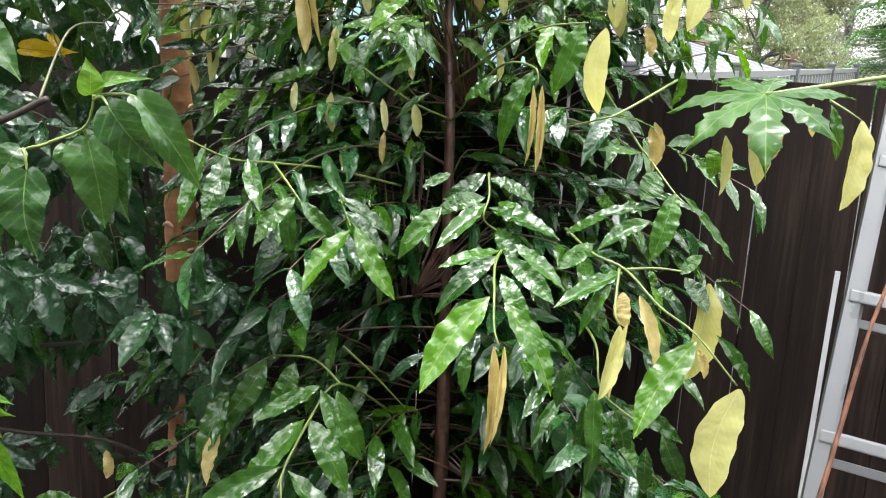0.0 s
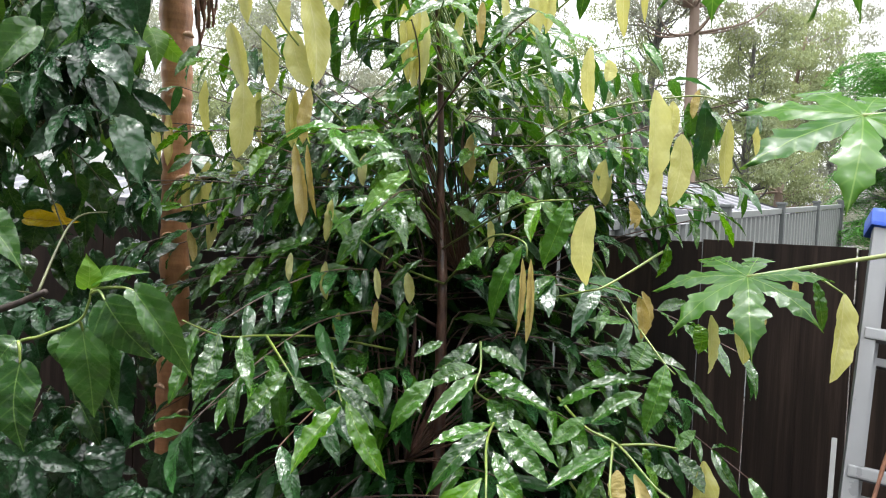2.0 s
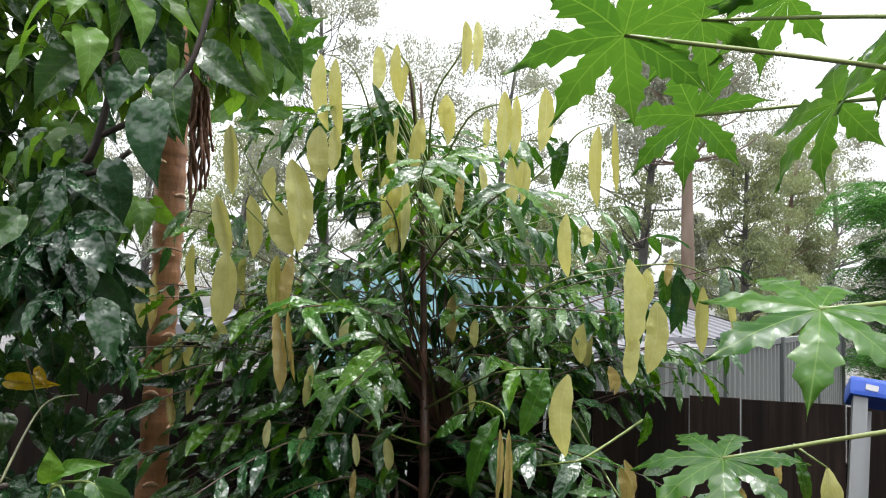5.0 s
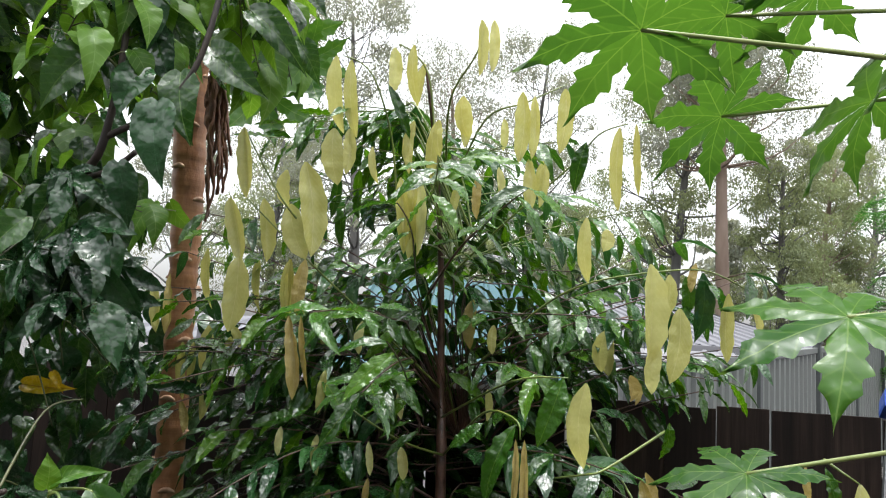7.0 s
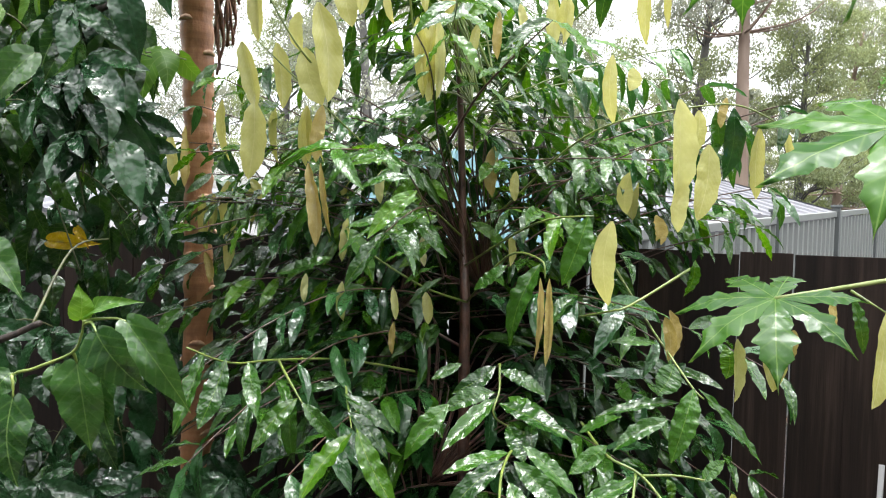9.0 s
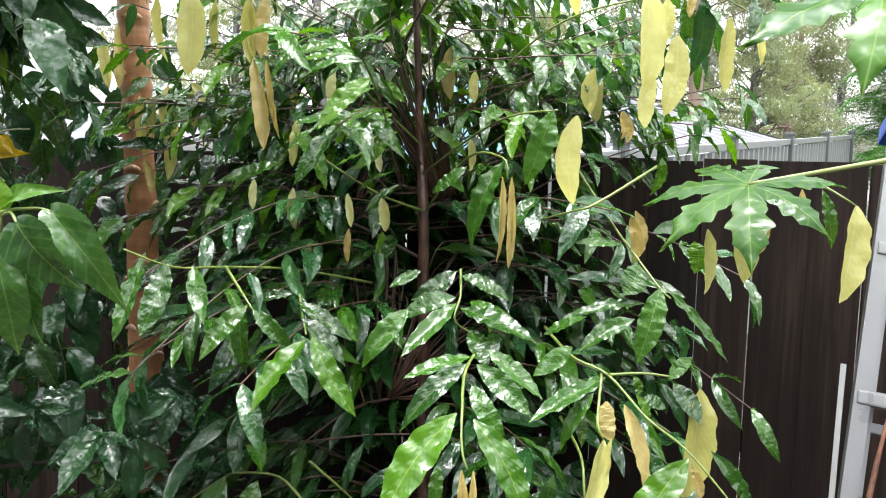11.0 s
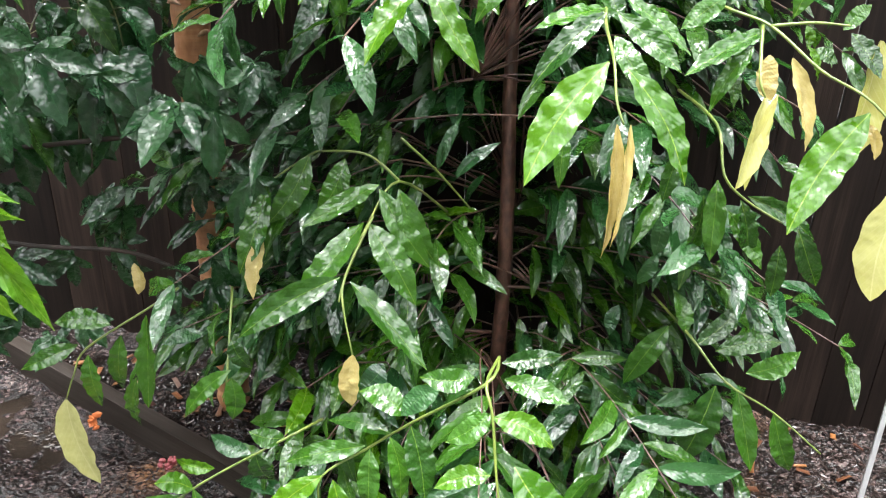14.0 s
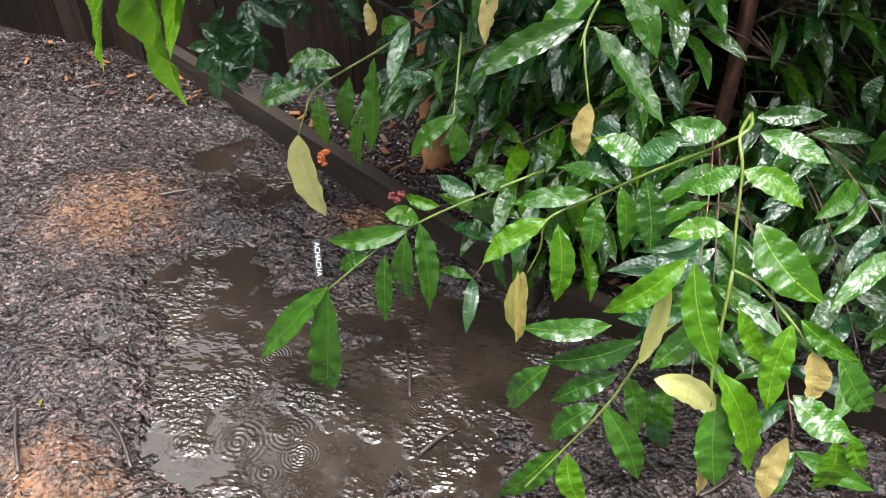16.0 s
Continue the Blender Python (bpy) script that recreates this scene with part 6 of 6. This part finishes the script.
spray(mulberry,
      [[(-0.81, 1.45, 1.5), (-0.68, 1.27, 1.66), (-0.62, 1.24, 1.69), (-0.561, 1.24, 1.717), (-0.544, 1.235, 1.745), (-0.538, 1.23, 1.77)],
       [(-0.538, 1.23, 1.768), (-0.523, 1.235, 1.772), (-0.493, 1.24, 1.774), (-0.475, 1.24, 1.77)],
       [(-0.538, 1.232, 1.764), (-0.523, 1.225, 1.768), (-0.507, 1.21, 1.755)],
       [(-0.561, 1.24, 1.717), (-0.559, 1.245, 1.712), (-0.558, 1.25, 1.7)],
       [(-0.66, 1.25, 1.676), (-0.645, 1.22, 1.682), (-0.638, 1.212, 1.672), (-0.636, 1.21, 1.65)]],
      [("B", -0.636, 1.21, 1.65, -0.62, 1.18, 1.511, 9.6),
       ("B", -0.558, 1.25, 1.7, -0.548, 1.22, 1.548, 9.2),
       ("B", -0.507, 1.21, 1.755, -0.436, 1.18, 1.655, 8.8),
       ("B", -0.527, 1.27, 1.695, -0.501, 1.24, 1.565, 7.2),
       ("B", -0.475, 1.24, 1.77, -0.353, 1.2, 1.648, 7.4),
       ("B", -0.679, 1.22, 1.65, -0.69, 1.19, 1.512, 8.5),
       ("V", -0.546, 1.235, 1.771, -0.543, 1.215, 1.825, 4.6),
       ("V", -0.538, 1.235, 1.778, -0.464, 1.22, 1.823, 3.2),
       ("B", -0.66, 1.24, 1.682, -0.69, 1.2, 1.635, 5.5),
       ("B", -0.6, 1.26, 1.69, -0.57, 1.24, 1.63, 5.0)])
spray(mulberry,
      [[(-0.4, 1.5, 2.75), (-0.38, 1.46, 2.68), (-0.367, 1.45, 2.647)],
       [(-0.44, 1.45, 2.62), (-0.44, 1.45, 2.59), (-0.438, 1.45, 2.571)]],
      [("B", -0.367, 1.45, 2.647, -0.235, 1.42, 2.565, 7.5),
       ("B", -0.438, 1.45, 2.571, -0.31, 1.42, 2.476, 8.0),
       ("M", -0.49, 1.36, 2.43, -0.455, 1.32, 2.27, 9.0),
       ("B", -0.47, 1.4, 2.5, -0.43, 1.37, 2.36, 8.5),
       ("M", -0.53, 1.38, 2.5, -0.555, 1.34, 2.4, 8.0),
       ("B", -0.62, 1.36, 2.52, -0.7, 1.33, 2.4, 9.5),
       ("L", -0.66, 1.4, 2.3, -0.64, 1.36, 2.19, 12.0),
       ("M", -0.56, 1.38, 2.32, -0.54, 1.36, 2.2, 7.0),
       ("L", -0.60, 1.85, 1.22, -0.60, 1.82, 1.08, 13.5),
       ("L", -0.82, 1.60, 1.38, -0.76, 1.55, 1.28, 15.1),
       ("L", -0.90, 1.60, 1.31, -0.87, 1.55, 1.21, 15.0)])
spray(mulberry,
      [[(-0.62, 0.85, 1.45), (-0.60, 0.90, 1.42), (-0.58, 0.93, 1.41)]],
      [("Y", -0.60, 0.90, 1.42, -0.52, 0.95, 1.38, 3.9),
       ("Y", -0.59, 0.92, 1.37, -0.56, 0.93, 1.24, 3.4),
       ("Y", -0.57, 0.92, 1.37, -0.51, 0.94, 1.23, 3.3),
       ("Y", -0.59, 0.92, 1.40, -0.54, 0.93, 1.33, 5.1),
       ("Y", -0.62, 0.90, 1.38, -0.61, 0.92, 1.31, 5.8),
       ("Y", -0.61, 0.88, 1.45, -0.61, 0.90, 1.39, 3.3),
       ("Y", -0.65, 0.80, 1.39, -0.74, 0.82, 1.15, 4.0),
       ("Y", -0.64, 0.82, 1.37, -0.70, 0.82, 1.20, 2.5),
       ("Y", -0.68, 0.80, 1.40, -0.73, 0.80, 1.27, 8.0),
       ("Y", -0.72, 0.83, 1.33, -0.79, 0.84, 1.19, 2.7),
       ("Y", -0.61, 0.95, 1.44, -0.60, 0.97, 1.36, 3.6)])
spray(mulberry,
      [],
      [("Y", -0.63, 0.88, 1.36, -0.64, 0.90, 1.30, 5.2),
       ("Y", -0.62, 0.92, 1.34, -0.59, 0.93, 1.29, 4.2),
       ("Y", -0.59, 0.95, 1.39, -0.54, 0.97, 1.35, 2.9)])
many_leaves("foliage", items, mulberry, "broad and lobed toothed leaves")
from_here(mulberry, mesh_object("twig_rest", data_mesh("twig_rest", twig_verts, twig_faces), M_STALK, mulberry, "", "stuff"))

# ---- step ladder ----
def channel(bm, x0, y0, L, sg):
    """A C-shaped stile as one extruded profile, open towards the middle of the ladder."""
    w, d, t = 0.03, 0.015, 0.003
    prof = [(0, -d), (w, -d), (w, -d + t), (t, -d + t), (t, d - t), (w, d - t), (w, d), (0, d)]
    low = [bm.verts.new((x0 + sg * x, y0 + y, 0)) for x, y in prof]
    high = [bm.verts.new((x0 + sg * x, y0 + y, L)) for x, y in prof]
    n = len(prof)
    for i in range(n):
        bm.faces.new((low[i], low[(i + 1) % n], high[(i + 1) % n], high[i]))
    bm.faces.new(low[::-1])
    bm.faces.new(high)
    bmesh.ops.recalc_face_normals(bm, faces=bm.faces)


def step_ladder(foot, head, width, label):
    """Folded aluminium step ladder: two pairs of channel stiles, ribbed rungs and a blue top."""
    f, h = Vector(foot), Vector(head)
    L = (h - f).length
    ladder = thing("step_ladder", f, label, "ladder")
    z = (h - f).normalized()
    x = Vector((1, -0.33, 0))
    x = (x - z * x.dot(z)).normalized()
    y = z.cross(x)
    ladder.matrix_world = Matrix.Translation(f) @ Matrix((x, y, z)).transposed().to_4x4()
    for sx in (0, 1):
        for deep in (0, 1):
            bm = bmesh.new()
            channel(bm, sx * width + (0.014 if deep else 0) * (1 - 2 * sx), deep * 0.04, L - 0.02 * deep, 1 - 2 * sx)
            part("stile", bm, M_ALU, ladder)
    k = 1
    while 0.018 + 0.302 * k < L - 0.08:
        s = 0.018 + 0.302 * k
        bm = bmesh.new()
        box(bm, (width - 0.012, 0.03, 0.026), Matrix.Translation((width / 2, -0.004, s)), 0.004)
        for q in range(4):
            box(bm, (width - 0.014, 0.004, 0.003), Matrix.Translation((width / 2, -0.014 + 0.007 * q, s + 0.0135)))
        part("rung", bm, M_ALU, ladder)
        bm = bmesh.new()
        box(bm, (width - 0.04, 0.03, 0.02), Matrix.Translation((width / 2, 0.042, s - 0.05)), 0.003)
        part("rear_rung", bm, M_ALU, ladder)
        k += 1
    bm = bmesh.new()
    box(bm, (width + 0.02, 0.09, 0.045), Matrix.Translation((width / 2, 0.02, L + 0.02)), 0.01)
    top = part("top_cap", bm, M_BLUE, ladder, "blue plastic top with worn white print")
    rnd = random.Random(3)
    for q in range(5):
        bm = bmesh.new()
        box(bm, (rnd.uniform(0.02, 0.045), 0.002, rnd.uniform(0.008, 0.018)), Matrix.Translation((0.035 + 0.085 * q, -0.0265, L + 0.02 + rnd.uniform(-0.008, 0.008))) @ Matrix.Rotation(rnd.uniform(-0.4, 0.4), 4, "Y"))
        part("worn_print", bm, M_STICKER, top)


step_ladder((0.553, 1.18, 0.0), (1.005, 1.793, 1.94), 0.42, "folded aluminium step ladder with blue top leaning by the fence")

bm = bmesh.new()
box(bm, (0.02, 0.012, 1.42), Matrix.Translation((0, 0, 0.71)), 0.002)
pole = part("white_batten", bm, M_WHITE, None)
b0, b1 = Vector((0.86, 1.66, 0.03)), Vector((1.03, 1.95, 1.37))
pole.matrix_world = Matrix.Translation(b0) @ (b1 - b0).to_track_quat("Z", "X").to_matrix().to_4x4()
tagged(pole, "thin white batten leaning beside the aluminium ladder", "batten")
vine = tube("dead_vine", [(0.62, 1.22, 0.42), (0.68, 1.3, 0.86), (0.755, 1.36, 1.13), (0.83, 1.42, 1.42), (0.9, 1.45, 1.6)], 0.0055, 0.0035, M_DEAD, None, "", 7, 10, 0.25)
tagged(vine, "thin dry brown vine hanging in front of the ladder", "vine")

# ---- small things on the ground ----
def chips(name, count, region, size, material, label, seed, lift=0.0, flat=0.25):
    """Loose bark chips or litter lying on the ground, joined."""
    rnd = random.Random(seed)
    verts, faces = [], []
    for _ in range(count):
        x, y = region(rnd)
        z = ground_height(x, y) + lift
        if z < -0.008 and rnd.random() < 0.9:
            continue
        L, w, h = (size * rnd.uniform(0.5, 1.6), size * rnd.uniform(0.2, 0.5), size * flat * rnd.uniform(0.4, 1.0))
        m = Matrix.Translation((x, y, z + h * 0.4)) @ Euler((rnd.gauss(0, 0.2), rnd.gauss(0, 0.2), rnd.uniform(0, 6.28))).to_matrix().to_4x4()
        k = len(verts)
        for px, py, pz in ((-1, -0.6, 0), (1, -1, 0), (0.9, 0.7, 0), (-0.8, 1, 0), (-0.9, -0.5, 1), (0.8, -0.8, 1), (0.9, 0.6, 0.7), (-0.7, 0.8, 1)):
            verts.append(tuple(m @ Vector((px * L * 0.5, py * w * 0.5, pz * h))))
        faces += [tuple(k + i for i in f) for f in ((0, 3, 2, 1), (4, 5, 6, 7), (0, 1, 5, 4), (1, 2, 6, 5), (2, 3, 7, 6), (3, 0, 4, 7))]
    ob = mesh_object(name, data_mesh(name, verts, faces, False), material)
    return tagged(ob, label, "mulch", "", "stuff")


def on_path(rnd):
    x = rnd.uniform(-2.9, 1.6)
    return x, rnd.uniform(0.7, edge_line(x) - 0.03)


def on_bed(rnd):
    x = rnd.uniform(-2.9, 1.9)
    return x, rnd.uniform(edge_line(x) + 0.04, min(edge_line(x) + 1.2, 2.7))


chips("path_mulch", 12000, on_path, 0.012, M_CHIP, "wet brown bark chips trodden into the path", 1)
chips("bed_mulch", 10000, on_bed, 0.02, M_CHIP, "wet brown bark mulch on the garden bed", 2)
chips("leaf_litter", 160, on_bed, 0.05, M_LITTER, "orange and brown fallen leaves on the bed", 3, 0.012, 0.1)

rs = random.Random(14)
for k, (x, y, a, L) in enumerate(((-1.52, 1.12, 2.2, 0.2), (-1.3, 1.18, 2.4, 0.2), (-1.62, 2.15, 0.5, 0.14), (-0.68, 1.55, 1.9, 0.18), (-0.55, 1.35, 0.9, 0.12), (-1.15, 2.95, 0.2, 0.3), (-0.95, 2.75, -0.3, 0.35), (-1.2, 2.75, 0.1, 0.2), (-0.35, 1.2, 0.5, 0.16), (0.1, 1.35, 0.8, 0.14), (-0.8, 1.05, 0.3, 0.2))):
    d = Vector((math.cos(a), math.sin(a), 0)) * L / 2
    c = Vector((x, y, max(ground_height(x, y), -0.012) + 0.006))
    ob = tube("stick", [c - d, c + Vector((rs.uniform(-0.01, 0.01), rs.uniform(-0.01, 0.01), 0.004)), c + d], 0.006, 0.003, M_STICK, None, "", 6, 4, 0.15)
    tagged(ob, "wet dark fallen stick lying on the ground", "stick", "fallen sticks")

# plant label standing by the puddle
sign = thing("plant_label", (-1.02, 1.84, -0.01), "black plant marker with white lettering stuck in the path", "plant label")
bm = bmesh.new()
box(bm, (0.022, 0.003, 0.16), Matrix.Translation((0, 0, 0.05)), 0.001)
part("stake", bm, M_BLACK, sign)
curve = bpy.data.curves.new("lettering", "FONT")
curve.body, curve.size, curve.extrude, curve.align_x, curve.align_y = "ACHACHA", 0.021, 0.0003, "CENTER", "CENTER"
text = new("lettering_source", curve)
bpy.context.view_layer.update()
data = bpy.data.meshes.new_from_object(text.evaluated_get(bpy.context.evaluated_depsgraph_get()))
bpy.data.objects.remove(text)
data.materials.clear()
data.materials.append(M_INK)
letters = mesh_object("lettering", data, None, sign, "white lettering")
letters.matrix_basis = Matrix.Translation((0, -0.0025, 0.07)) @ Matrix.Rotation(radians(90), 4, "X") @ Matrix.Rotation(radians(-90), 4, "Z")
sign.rotation_euler = (radians(-38), 0, radians(20))

# fallen yellowing leaf
fallen = put_leaf(BROAD[1].copy(), leaf_pose((-1.55, 1.22, 0.012), (-1.59, 1.33, 0.02), (0.1, -0.2, 1), 0.55), mulberry, "fallen_leaf")
fallen.parent = None
fallen.data.materials.clear()
fallen.data.materials.append(M_OLIVE)
tagged(fallen, "yellow-green fallen leaf lying on wet mulch", "leaf")

# yellowed leaves and dry remains on the plants
for k, (b, t, w) in enumerate((((-1.13, 2.15, 1.86), (-0.97, 2.10, 1.87), 0.9), ((-1.04, 2.13, 1.90), (-1.00, 2.10, 1.85), 1.1))):
    data = BROAD[k].copy()
    data.materials.clear()
    data.materials.append(M_YELLOW)
    put_leaf(data, leaf_pose(b, t, (0, -1, 0.4), 0.62 * w), mulberry, "yellowed_leaf", "bright yellow leaf with orange spots")
rd = random.Random(6)
for k in range(16):
    b = Vector((-0.755 + rd.uniform(-0.025, 0.025), 2.37 + rd.uniform(-0.03, 0.03), 2.92 + rd.uniform(-0.12, 0.1)))
    drop = rd.uniform(0.25, 0.5)
    pts = [b + Vector((0.03 * f + rd.gauss(0, 0.009), rd.gauss(0, 0.009), -drop * f)) for f in (0, 0.25, 0.5, 0.75, 1.0)]
    from_here(papaya, tube("dead_leaf", pts, 0.0085, 0.004, M_DEAD, papaya, "dry brown hanging leaf", 6, 5, 0.7))
bm = bmesh.new()
for k in range(14):
    m = Matrix.Translation((rd.gauss(0, 0.008), rd.gauss(0, 0.008), rd.gauss(0, 0.008)))
    bmesh.ops.create_icosphere(bm, subdivisions=1, radius=rd.uniform(0.004, 0.008), matrix=m)
dried = part("dried_flower", bm, M_RED, tree, "crumpled dark red dried flower")
from_here(tree, dried)
dried.location = (-0.695, 1.6, 0.525)
bm = bmesh.new()
for k in range(9):
    m = Matrix.Translation((rd.gauss(0, 0.004), rd.gauss(0, 0.003), rd.gauss(0, 0.009))) @ Euler((rd.uniform(0, 3), rd.uniform(0, 3), 0)).to_matrix().to_4x4() @ Matrix.Diagonal((1, 0.35, 1.5, 1))
    bmesh.ops.create_icosphere(bm, subdivisions=1, radius=rd.uniform(0.006, 0.011), matrix=m)
petal = part("dry_petal", bm, M_RUST, tree, "crumpled orange dry petal on the limp leaf")
from_here(tree, petal)
petal.location = (-0.977, 1.870, 0.413)
